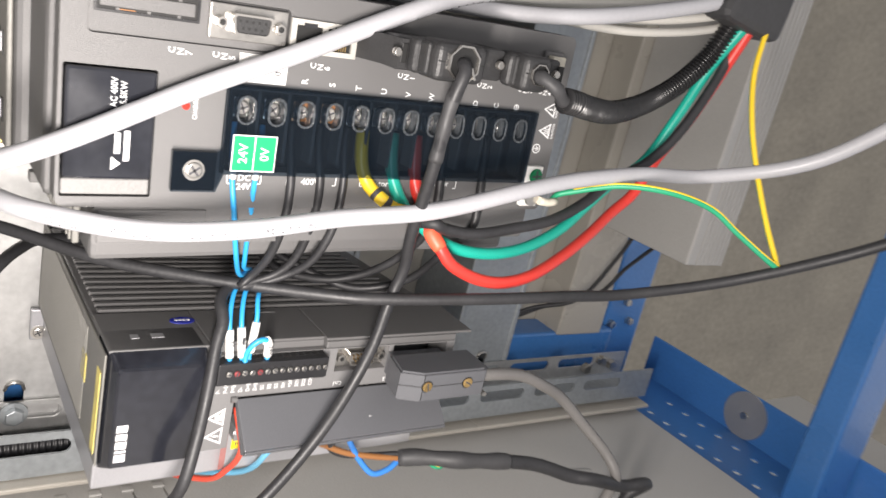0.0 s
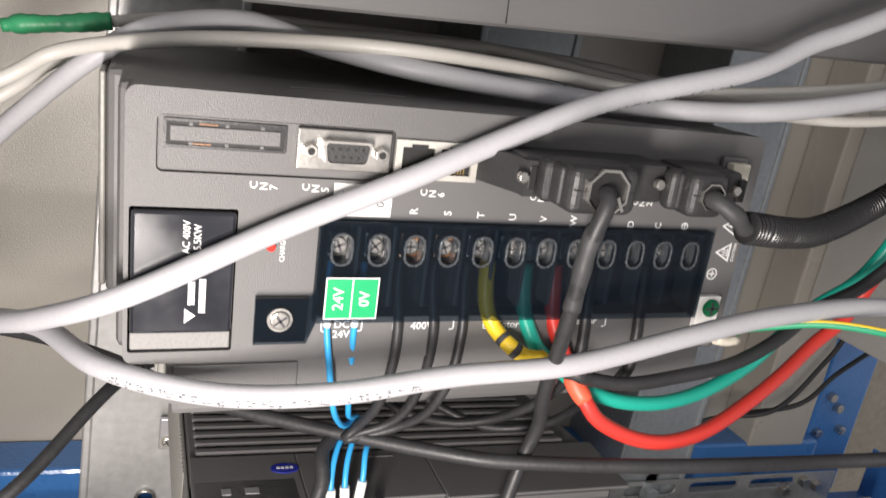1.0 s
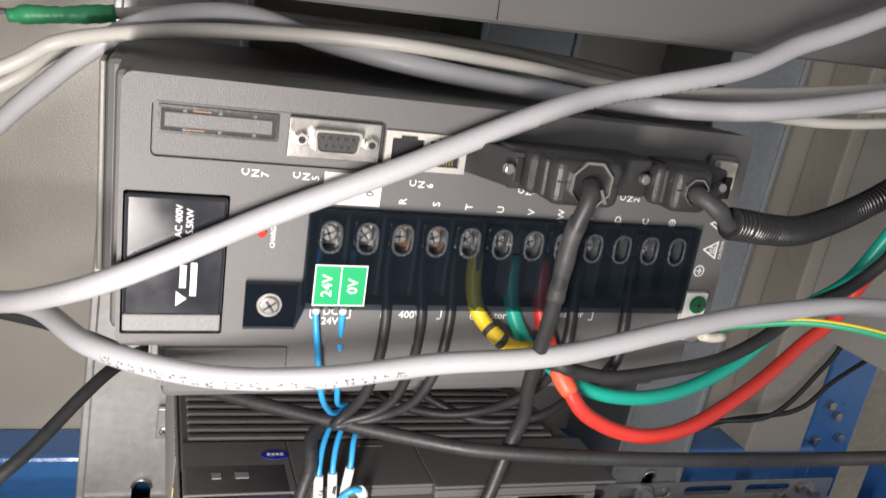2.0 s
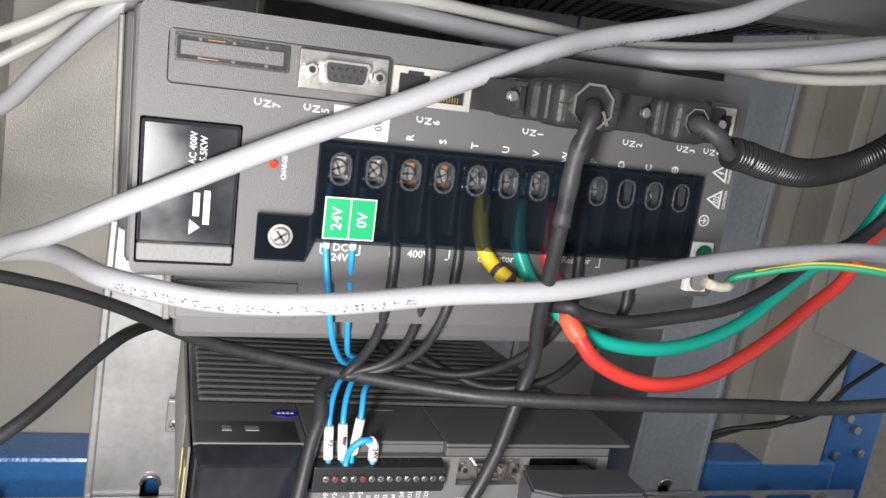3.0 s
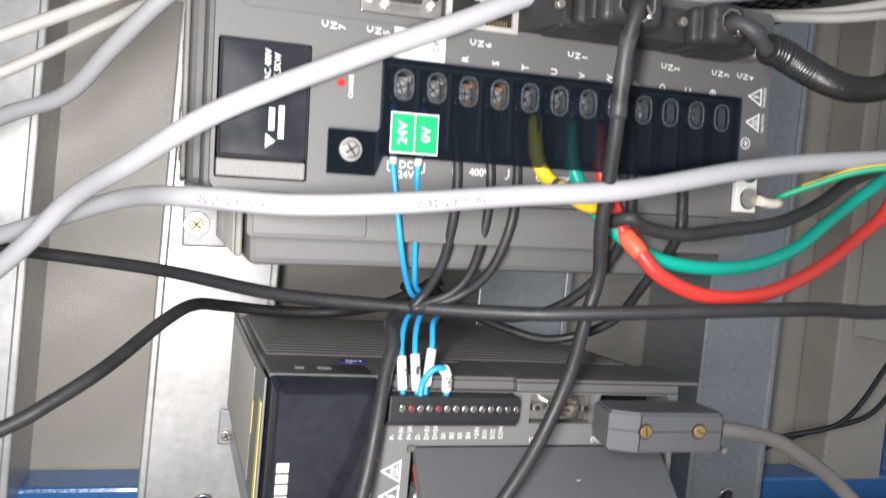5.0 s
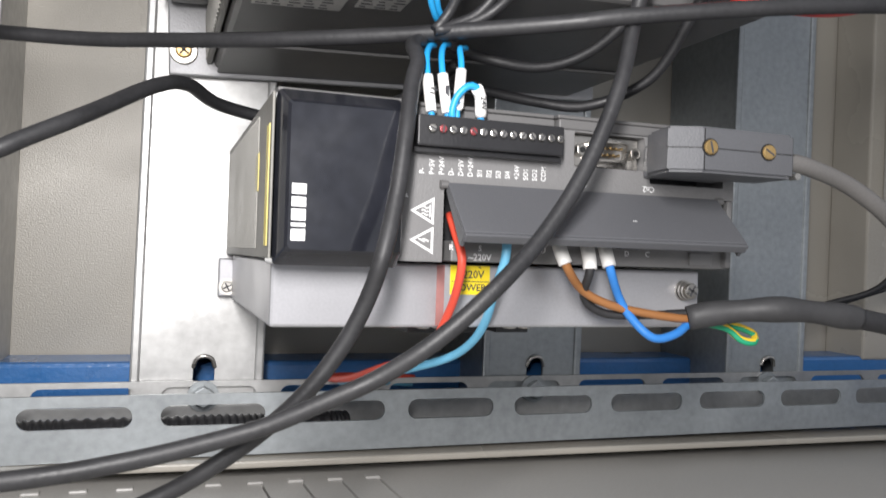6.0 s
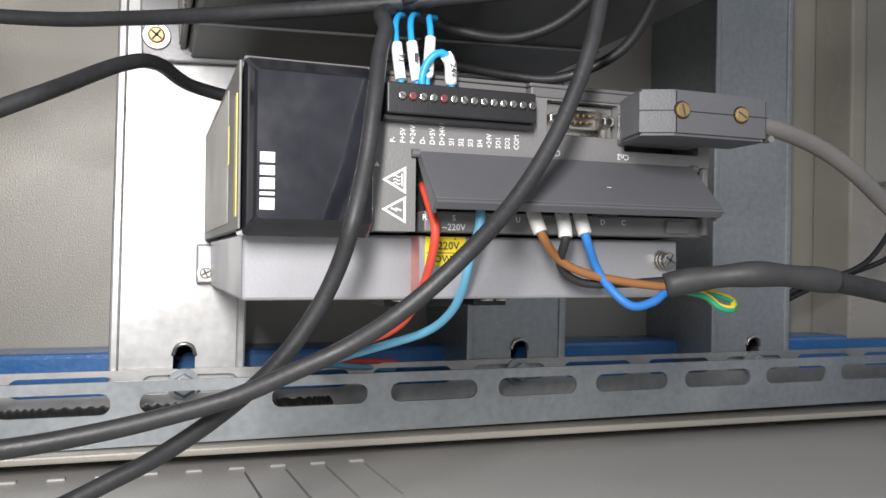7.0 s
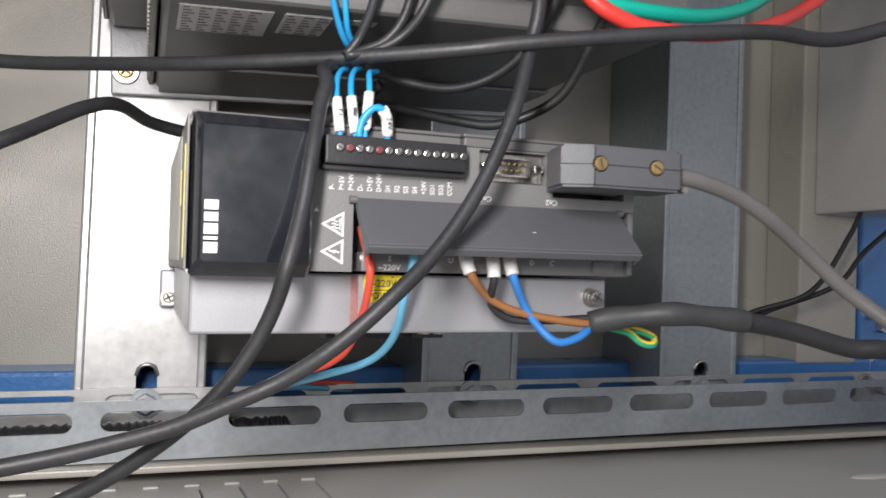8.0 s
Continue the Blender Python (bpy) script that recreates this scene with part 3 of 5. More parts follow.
# printed legends
for name, x in (("CN7", -0.0115), ("CN5", 0.0064), ("CN6", 0.0500), ("CN1", 0.0950), ("CN2", 0.1418), ("CN3", 0.1688), ("CN4", 0.1828)):
    for k, c in enumerate(name):
        U("legend", words(c, 0.0038, x - 0.0034 + 0.0034 * k, -0.00012, -0.0126 - 0.0003 * k, 90), PRINT)
for k, c in enumerate(("R", "S", "T", "U", "V", "W", "P", "D", "C")):
    U("legend", words(c, 0.0042, 0.0436 + 0.01353 * k, -0.00012, -0.0199 - 0.0003 * k, 90), PRINT)
t = plate([(0.1652 + 0.0017 * math.cos(radians(a)), -0.0222 + 0.0017 * math.sin(radians(a))) for a in range(0, 360, 30)], [[(0.1652 + 0.0012 * math.cos(radians(a)), -0.0222 + 0.0012 * math.sin(radians(a))) for a in range(0, 360, 30)]], -0.00014, 0)
bx(0.1649, 0.1655, -0.00014, 0, -0.0233, -0.0211, bm=t)
U("legend", t, PRINT)
for s, x, z, h in (("DC", 0.0205, -0.0651, 0.0042), ("24V", 0.0205, -0.0691, 0.0042), ("400V", 0.0525, -0.0662, 0.0044), ("Motor", 0.0890, -0.0662, 0.0044), ("Resistor", 0.1240, -0.0653, 0.0042)):
    U("legend", words(s, h, x, -0.00012, z, 0), PRINT)
for x0, x1 in ((0.0125, 0.0285), (0.0405, 0.0660), (0.0785, 0.0995), (0.1120, 0.1360)):
    t = bx(x0, x0 + 0.0005, -0.0001, 0, -0.0680, -0.0638)
    bx(x1 - 0.0005, x1, -0.0001, 0, -0.0680, -0.0638, bm=t)
    bx(x0, x0 + 0.002, -0.0001, 0, -0.0680, -0.0675, bm=t)
    bx(x1 - 0.002, x1, -0.0001, 0, -0.0680, -0.0675, bm=t)
    U("bracket_mark", t, PRINT)
triangle_sign(ud, 0.189, -0.0001, -0.0215, 0.008, "bolt", True)
triangle_sign(ud, 0.1885, -0.0001, -0.0335, 0.008, "heat", True)
U("caution_text", words("WARNING", 0.0021, 0.1943, -0.00012, -0.0215, 90, squeeze=0.9), PRINT)
U("caution_text", words("CAUTION", 0.0021, 0.1943, -0.00012, -0.0335, 90, squeeze=0.9), PRINT)
t = plate([(0.1853 + 0.0027 * math.cos(radians(a)), -0.0436 + 0.0027 * math.sin(radians(a))) for a in range(0, 360, 20)], [[(0.1853 + 0.0022 * math.cos(radians(a)), -0.0436 + 0.0022 * math.sin(radians(a))) for a in range(0, 360, 20)]], -0.00014, 0)
for dx, h in ((0.0, 0.0016), (0.0006, 0.001), (0.0011, 0.0005)):
    bx(0.1851 + dx, 0.1854 + dx, -0.00014, 0, -0.0436 - h, -0.0436 + h, bm=t)
bx(0.1835, 0.1851, -0.00014, 0, -0.0438, -0.0434, bm=t)
U("earth_sign", t, PRINT)
U("earth_block", bx(0.1795, 0.191, -0.0035, -0.0002, -0.0760, -0.0530, 0.0005), WHITE, None, "white metal earth terminal plate")
for z in (-0.0582, -0.0705):
    screw("earth_screw", ud, (0.1855, -0.0036, z), 0.0042, GREENS, "green earth screw", "cross", True)
# rear mounting flange
U("mounting_flange", bx(-0.064, 0.205, 0.1972, 0.2, -0.113, -0.02, 0.001), ALU)
hs = U("heat_sink", bx(-0.0437, -0.0407, 0.030, 0.196, -0.1062, -0.0796, 0.0008), SIDE, None, "finned metal side of the lower housing")
for i in range(24):
    y = 0.034 + 0.0066 * i
    U("fin", bx(-0.0445, -0.0436, y, y + 0.003, -0.1055, -0.0805), SIDE, hs)
U("foot_tab", bx(-0.0585, -0.0435, 0.05, 0.056, -0.0845, -0.0795, 0.0006), STRIP)
U("base_plate", bx(-0.038, 0.186, 0.13, 0.197, -0.1105, -0.1087, 0.0008), GREY2)
w = U("washer", rod((-0.0560, 0.1972, -0.0995), (-0.0560, 0.195, -0.0995), 0.0078, 24, bevel=0.0006), STEEL, None, "bright round washer")
screw("screw", ud, (-0.0560, 0.195, -0.0995), 0.0045, BRASS, "", "cross", True)
# stickers on the underside
for a, b, y0, y1 in ((-0.033, 0.004, 0.027, 0.064), (0.0085, 0.0285, 0.027, 0.056), (0.033, 0.048, 0.0275, 0.034)):
    s = U("sticker", bx(a, b, y0, y1, -0.1088, -0.10855), LABELS, None, "grey type sticker")
    k = bmesh.new()
    n = int((y1 - y0) / 0.004)
    for i in range(n):
        y = y0 + 0.002 + 0.004 * i
        for c in range(int((b - a) / 0.0065)):
            x = a + 0.0015 + 0.0065 * c
            bx(x, x + 0.0025 + 0.0022 * ((i * 7 + c * 5) % 3) / 2, y, y + 0.0012, -0.10895, -0.10882, bm=k)
    U("lettering", k, INK, s)


# ---------- plugs on the upper drive ----------
def hood(name, x0, x1, xr, zc, label, ring, half=0.015, deep=0.042):
    """A black cable plug: flat body, stepped hood with a round cable mouth, two screws."""
    p = thing(name, UP @ at((x0 + x1) / 2, -0.002, zc), label, "plug", "black plugs")
    q = lambda n, bm, m, par=None, l="": part(n, (bm.transform(UP), bm)[1], m, par or p, l)
    b = bx(x0 + 0.009, x1, -0.022, -0.0016, zc - 0.0072, zc + 0.0075, 0.0016)
    w = plate([(x0, -0.0016), (x0 + 0.0135, -0.0016), (x0 + 0.0135, -0.0235), (x0 + 0.0095, -0.0235)], [], zc - 0.0062, zc + 0.0065)
    for v in w.verts:
        v.co = Vector((v.co.x, v.co.z, v.co.y))
    bmesh.ops.recalc_face_normals(w, faces=w.faces[:])
    q("body", join(b, w), PLUG)
    h = bx(xr - half, xr + half, -deep, -0.0222, zc - 0.0078, zc + 0.0092, 0.0038, seg=4)
    bx(xr - half - 0.004, xr + half + 0.004, -0.030, -0.0223, zc - 0.0070, zc + 0.0084, 0.0028, h, 3)
    for s in (-1, 1):
        bx(xr + s * half - 0.0016, xr + s * half + 0.0016, -deep + 0.006, -0.024, zc - 0.0060, zc + 0.0076, 0.0012, h, 2)
    hd = q("hood", h, PLUG)
    q("seam", bx(xr - half + 0.0008, xr + half - 0.0008, -deep - 0.00015, -deep + 0.0001, zc + 0.0008, zc + 0.0011), DARK, hd)
    octo = [[(xr + f * ring * math.cos(radians(a)), zc + 0.001 + f * ring * math.sin(radians(a))) for a in range(22, 382, 45)] for f in (1.06, 0.95)]
    q("mouth", plate(octo[0], [octo[1]], -deep - 0.0016, -deep - 0.0002), STEEL, hd, "bright eight-sided clamp edge")
    q("collar", rod((xr, -deep - 0.0001, zc + 0.001), (xr, -deep - 0.0004, zc + 0.001), ring * 0.98, 20), DARK, hd)
    t = bx(-0.0006, 0.0006, -deep - 0.0022, -deep - 0.0004, -0.0028, 0.0028, turn=at(xr + ring * 0.62, 0, zc - ring * 0.35) @ Matrix.Rotation(radians(-28), 4, "Y"))
    q("clamp_tongue", t, STEEL, hd)
    for x in (x0 + 0.0075, x1 - 0.005):
        q("ear", bx(x + 0.0028, x + 0.0062, -0.0238, -0.0222, zc - 0.004, zc + 0.005, 0.0006), DARK)
        q("screw", rod((x, -0.0236, zc + 0.0008), (x, -0.0266, zc + 0.0008), 0.0021, 12, bevel=0.0006), STEEL, None, "bright screw")
    return p


hood("signal_plug", 0.0655, 0.1345, 0.0965, 0.0000, "black signal plug with an eight-sided clamp mouth, in the drive", 0.0080, 0.0135)
hood("encoder_plug", 0.1350, 0.1700, 0.1440, -0.0010, "black encoder plug with a stepped hood, in the drive", 0.0050, 0.0085, 0.037)

# ---------- upper neighbour drive ----------
nd = thing("servo_drive", at(0.1, 0.1, 0.55) @ Matrix.Rotation(radians(-4.5), 4, "Y"), "dark grey servo drive with a grille below, above the others", "servo drive", "servo drives")


def N(name, bm, material, label=""):
    bm.transform(at(-0.1, -0.1, -0.55))
    return part(name, bm, material, nd, label, True)


N("front", bx(-0.025, 0.33, 0.02, 0.06, 0.5545, 0.70, 0.004), GREY2)
N("housing", bx(-0.02, 0.325, 0.0602, 0.197, 0.5585, 0.70, 0.002), GREY2)
N("seam", bx(0.0755, 0.0759, 0.0198, 0.0203, 0.556, 0.70), DARK)
k = bmesh.new()
for i in range(36):
    for j in range(9):
        x, y = -0.005 + i * 0.0085 + (j % 2) * 0.004, 0.075 + j * 0.012
        bx(x, x + 0.0055, y, y + 0.006, 0.5565, 0.5584, bm=k)
g = N("grille", k, BLACKP, "perforated underside grille")
g["kind"] = "stuff"
N("foot_plate", bx(-0.055, -0.02, 0.193, 0.2, 0.548, 0.72, 0.001), WHITE, "white sheet-metal mounting foot")

# ---------- lower servo drive ----------
ld2 = thing("servo_drive", at(0.07, 0.1, 0.26), "small grey servo drive with glossy black display and half-open terminal flap", "servo drive", "servo drives")

SLANT = at(0.02, 0, 0.30) @ Matrix.Rotation(radians(-0.8), 4, "Y") @ at(-0.02, 0, -0.30)
ld2.matrix_basis = SLANT @ ld2.matrix_basis


def L(name, bm, material, parent=None, label="", smooth=False):
    return part(name, bm, material, parent or ld2, label, False, smooth)


t = bx(-0.021, 0.187, 0.034, 0.185, 0.2862, 0.345, 0.0015)
for v in t.verts:
    if v.co.x > 0.16 and v.co.z > 0.33 and v.co.y > 0.1:
        v.co.x -= 0.022
L("housing", t, GREY2)
# ribbed top: long ridges along the drive
for i in range(17):
    y = 0.056 + 0.0074 * i
    L("cooling_rib", bx(-0.0175, 0.172 - 0.0012 * i, y, y + 0.0042, 0.3451, 0.3472, 0.0007, seg=1), GREY2)
for a, b, y in ((-0.0205, 0.0268, 0.0125), (0.0270, 0.0898, 0.0150), (0.09, 0.187, 0.0125)):
    L("top_strip", bx(a, b, y, 0.0535, 0.3452, 0.3468, 0.0006), GREY2)
L("front_top", bx(0.0902, 0.1755, 0.012, 0.0338, 0.341, 0.345, 0.0006), GREY2)
L("front_top", bx(0.0255, 0.09, 0.0152, 0.0338, 0.341, 0.345, 0.0006), GREY2)
front = plate([(0.0255, 0.2865), (0.0425, 0.2865), (0.0425, 0.3165), (0.1755, 0.3165), (0.1755, 0.3408), (0.0255, 0.3408)], [ring2(0.0285, 0.0885, 0.3285, 0.3405, 0.0004), ring2(0.0972, 0.1300, 0.3265, 0.3402, 0.0006), ring2(0.1330, 0.170, 0.3215, 0.3402, 0.0006)], 0.012, 0.0335)
L("front_panel", front, GREYL)
L("panel_back", bx(0.0425, 0.1755, 0.030, 0.0336, 0.2872, 0.34), BLACKP)
L("side_cheek", bx(0.1730, 0.1757, 0.0125, 0.0335, 0.2875, 0.3164, 0.0006), GREYL)
t = bmesh.new()
loops = [[t.verts.new((x, y, z)) for x, z in ring2(*r, 0.0016, 3)] for y, r in ((0.0336, (-0.0205, 0.0252, 0.2838, 0.3468)), (0.0135, (-0.0205, 0.0252, 0.2838, 0.3468)), (0.0048, (-0.0178, 0.0242, 0.2885, 0.3412)), (0.0036, (-0.0168, 0.0236, 0.2895, 0.3402)))]
for a, b in zip(loops[:-1], loops[1:]):
    for k in range(len(a)):
        t.faces.new((a[k], a[(k + 1) % len(a)], b[(k + 1) % len(a)], b[k]))
t.faces.new(loops[-1])
t.faces.new(list(reversed(loops[0])))
bmesh.ops.recalc_face_normals(t, faces=t.faces[:])
dsp = L("display", t, GLOSS, None, "glossy black display cover with chamfered edges")
# maker's mark as plain slanted bars
k = bmesh.new()
for i, (a, b) in enumerate(((0.2925, 0.2965), (0.2974, 0.2986), (0.2995, 0.3034), (0.3043, 0.3076), (0.3086, 0.3122))):
    bx(-0.0158, -0.0108, 0.0034, 0.00365, a, b, bm=k)
L("maker_mark", k, PRINT, dsp)
# cast side, base and feet
L("side_plate", bx(-0.0222, -0.0212, 0.012, 0.2, 0.286, 0.345, 0.0004), SIDE, None, "dull cast side with fine fins")
for i in range(42):
    y = 0.05 + 0.0034 * i
    L("side_fin", bx(-0.0227, -0.0222, y, y + 0.0016, 0.2895, 0.3415), SIDE)
for y0, y1, z0, z1 in ((0.0158, 0.0232, 0.2905, 0.334), (0.047, 0.0565, 0.312, 0.327)):
    L("side_sticker", bx(-0.0226, -0.02225, y0, y1, z0, z1), LABELP, None, "narrow yellow warning sticker")
L("base_box", bx(-0.0188, 0.172, 0.029, 0.1995, 0.2602, 0.2856, 0.0012), SILVER, None, "brushed grey metal base box")
k = bx(-0.0265, -0.006, 0.1965, 0.2, 0.2615, 0.2835, 0.001)
L("foot", k, SILVER)
screw("foot_screw", ld2, (-0.0215, 0.1964, 0.2672), 0.0032, STEEL, "", "cross", washer=0.0048)
for i in range(3):
    L("base_fin", bx(0.04 + 0.02 * i, 0.055 + 0.02 * i, 0.045, 0.19, 0.2565, 0.2611), BLACKP)
for x in (0.045, 0.052, 0.084, 0.091):
    L("rivet", rod((x, 0.04, 0.2611), (x, 0.04, 0.2588), 0.003, 12, bevel=0.0005), STEEL)
# control terminal strip
ts = L("terminal_strip", bx(0.0288, 0.0882, 0.0035, 0.03, 0.3288, 0.3402, 0.0006), BLACKP, None, "black fourteen-way screw terminal strip")
L("strip_base", bx(0.0282, 0.0886, 0.0065, 0.0118, 0.3268, 0.3287, 0.0003), BLACKP, ts)
for i in range(14):
    x = 0.0342 + 0.004 * i
    L("screw_well", rod((x, 0.00345, 0.3352), (x, 0.0033, 0.3352), 0.0019, 12), DARK, ts)
    s = L("strip_screw", rod((x, 0.0033, 0.3352), (x, 0.0022, 0.3352), 0.0015, 12, bevel=0.0004), STEEL if i not in (1, 4) else REDH, ts)
    L("slot", bx(-0.0013, 0.0013, 0.0020, 0.00225, -0.0003, 0.0003, turn=at(x, 0, 0.3352) @ Matrix.Rotation(radians(25 + (i * 73) % 140), 4, "Y")), INK, s)
    L("wire_hole", bx(x - 0.0013, x + 0.0013, 0.008, 0.012, 0.3402, 0.34045), DARK, ts)
for i, s in enumerate(("P-", "P+5V", "P+24V", "D-", "D+5V", "D+24V", "SI1", "SI2", "SI3", "SI4", "+24V", "SO1", "SO2", "COM")):
    t = words(s, 0.0030, 0, 0, 0, 90, squeeze=0.85)
    low = min(v.co.z for v in t.verts)
    t.transform(at(0.0335 + 0.00388 * i, 0.01188, 0.3195 - low))
    L("legend", t, PRINT)
dsub(ld2, 0.1138, 0.0175, 0.3335, False, "encoder_port", False, w=0.0315, h=0.0128)
L("port_shade", bx(0.0974, 0.1298, 0.0195, 0.0299, 0.3267, 0.34), GREY2)
triangle_sign(ld2, 0.0345, 0.0119, 0.3055, 0.0094, "heat", False)
triangle_sign(ld2, 0.0345, 0.0119, 0.2945, 0.0094, "bolt", False)
L("pointer_mark", plate([(0.0265, 0.3103), (0.0275, 0.3120), (0.0285, 0.3103)], [], 0.0118, 0.012), PRINT)
L("legend", words("Cn2", 0.0034, 0.1325, 0.01188, 0.3192, 180), PRINT)
L("legend", words("Cn1", 0.0034, 0.1005, 0.01188, 0.3192, 180), PRINT)
# hinged flap, half open
fm = Matrix.Translation((0, 0.011, 0.3155)) @ Matrix.Rotation(radians(-46), 4, "X")
t = bx(0.0432, 0.1655, -0.0016, 0, -0.0274, 0, 0.0005)
t.transform(fm)
flap = L("terminal_flap", t, FLAPM, None, "half-open hinged terminal flap")
t = bx(0.0432, 0.1655, -0.0014, 0.0025, -0.0288, -0.0275, 0.0005)
t.transform(fm)
L("flap_lip", t, FLAPM, flap)
for a in (0.0432, 0.1641):
    t = plate([(0.002, -0.001), (0.0055, -0.0274), (0, -0.0274), (0, -0.001)], [], 0, 0.0014)
    for v in t.verts:
        v.co = Vector((a + v.co.y, v.co.x, v.co.z))
    t.transform(fm)
    L("flap_cheek", t, FLAPM, flap)
t = bx(0.1168, 0.1186, -0.00172, -0.00162, -0.0131, -0.01285, turn=Matrix.Rotation(radians(2), 4, "Y"))
t.transform(fm)
L("scratch", t, PRINT, flap)
for a in (0.0405, 0.1655):
    L("hinge", rod((a, 0.0108, 0.3157), (a + 0.003, 0.0108, 0.3157), 0.0016, 10), GREY2)
# power terminals below the flap
pt = L("power_terminal", bx(0.0475, 0.176, 0.016, 0.0338, 0.2868, 0.2948, 0.0006), GREYL, None, "grey power terminal ledge")
L("ledge_step", bx(0.152, 0.179, 0.0165, 0.03, 0.2872, 0.2925, 0.0006), BLACKP)
L("ledge_hook", bx(0.156, 0.1675, 0.0145, 0.0163, 0.288, 0.2935, 0.0005), GREYL)
for s, x in (("R", 0.0475), ("S", 0.0595), ("U", 0.0868), ("V", 0.0965), ("W", 0.1065), ("P+", 0.1158), ("D", 0.1255), ("C", 0.1355)):
    L("legend", words(s, 0.0031, x, 0.01588, 0.2921, 0), PRINT)
L("legend", words("~220V", 0.0036, 0.0595, 0.01588, 0.2885, 0), PRINT)
L("clear_tab", bx(0.1195, 0.1320, 0.0140, 0.0156, 0.2940, 0.2965, 0.0006), CLEAR, pt, "clear plastic tab")
yl = L("voltage_label", bx(0.0522, 0.0693, 0.0285, 0.02885, 0.2735, 0.2852), LABELY, None, "yellow voltage label")
L("label_text", words("~220V", 0.0044, 0.0608, 0.0284, 0.2815, 0), INK, yl)
L("label_text", words("POWER", 0.0040, 0.0608, 0.0284, 0.2762, 0), INK, yl)
L("label_line", bx(0.0526, 0.0689, 0.0283, 0.0285, 0.2786, 0.2789), INK, yl)
L("label_line", plate([(0.0642, 0.2842), (0.0654, 0.2842), (0.0648, 0.2850)], [], 0.0283, 0.0285), INK, yl)
L("paint_stripe", bx(0.0465, 0.0498, 0.0287, 0.02895, 0.2610, 0.2852), PINK, None, "faint red paint stripe")
sc = screw("earth_screw", ld2, (0.1635, 0.0235, 0.2768), 0.0034, STEEL, "bright earth screw with spring washers", "cross")
for i in range(3):
    L("washer", rod((0.1635, 0.0289 - 0.0018 * i, 0.2768), (0.1635, 0.0277 - 0.0018 * i, 0.2768), 0.0046 - 0.0004 * i, 18), STEEL, sc)
# top details
bd = L("badge", rod((0.0205, 0.0415, 0.3468), (0.0205, 0.0415, 0.3471), 0.0064, 28), BADGE, None, "dark blue oval badge")
for v in bd.data.vertices:
    v.co.y = (v.co.y + 0.0585) * 0.58 - 0.0585
for i in range(4):
    L("badge_bar", bx(0.0168 + 0.002 * i, 0.0182 + 0.002 * i, 0.041, 0.0425, 0.34712, 0.34725), PRINT, bd)
for x, w in ((-0.0065, 0.004), (0.0042, 0.006)):
    L("top_port", bx(x - w / 2, x + w / 2, 0.0235, 0.028, 0.3468, 0.3472, 0.0002), ALU)
L("top_dash", bx(0.0605, 0.0735, 0.0475, 0.0485, 0.3468, 0.3471), GREYL)

# ---------- feedback plug ----------
fpg = thing("feedback_plug", at(0.145, 0.0, 0.333), "grey plastic feedback plug with two brass screws", "plug")
fpg.matrix_basis = SLANT @ at(0.1355, -0.004, -0.0022) @ Matrix.Diagonal((1.07, 1, 1, 1)) @ at(-0.1392, 0, 0) @ fpg.matrix_basis
t = plate([(0.1285, 0.0050), (0.1252, -0.0135), (0.1350, -0.0183), (0.1365, -0.019), (0.1755, -0.019), (0.178, -0.0165), (0.178, 0.0050)], [], 0.3255, 0.3428)
for v in t.verts:
    v.co = Vector((v.co.x, v.co.z, v.co.y))
bmesh.ops.recalc_face_normals(t, faces=t.faces[:])
bmesh.ops.bevel(t, geom=[e for e in t.edges if abs(e.verts[0].co.z - e.verts[1].co.z) < 1e-6 and len(e.link_faces) == 2 and e.calc_face_angle() > 0.6], offset=0.0011, segments=2, affect="EDGES")
part("hood", t, FLAPM, fpg)
part("nose", bx(0.1335, 0.166, 0.0052, 0.016, 0.3258, 0.339, 0.0008), FLAPM, fpg)
part("seam", bx(0.1367, 0.1765, -0.0192, -0.019, 0.3346, 0.3349), DARK, fpg)
sm = bx(0, 0.0130, -0.0001, 0.0001, 0.3346, 0.3349)
sm.transform(at(0.1246, -0.0136, 0) @ Matrix.Rotation(math.atan2(-0.0055, 0.0119), 4, "Z"))
part("seam", sm, DARK, fpg)
part("seam", bx(0.1366, 0.1369, -0.0193, -0.0191, 0.3265, 0.342), DARK, fpg)
for x, z in ((0.1392, 0.3350), (0.1645, 0.3350)):
    part("screw_well", rod((x, -0.0189, z), (x, -0.0192, z), 0.0034, 18), DARK, fpg)
    screw("brass_screw", fpg, (x, -0.0188, z), 0.0029, BRASS, "slotted brass screw", "one")
part("latch_pin", rod((0.1775, -0.016, 0.3265), (0.1775, -0.02, 0.3265), 0.0014, 10), STEEL, fpg)

# ---------- cables and wires ----------


def cable(name, pts, r, material, label, category="cable", group="", seg=14, step=0.003):
    ob = thing(name, at(*pts[0]), label, category, group)
    part("jacket", tube(pts, r, seg, None, step), material, ob)
    return ob


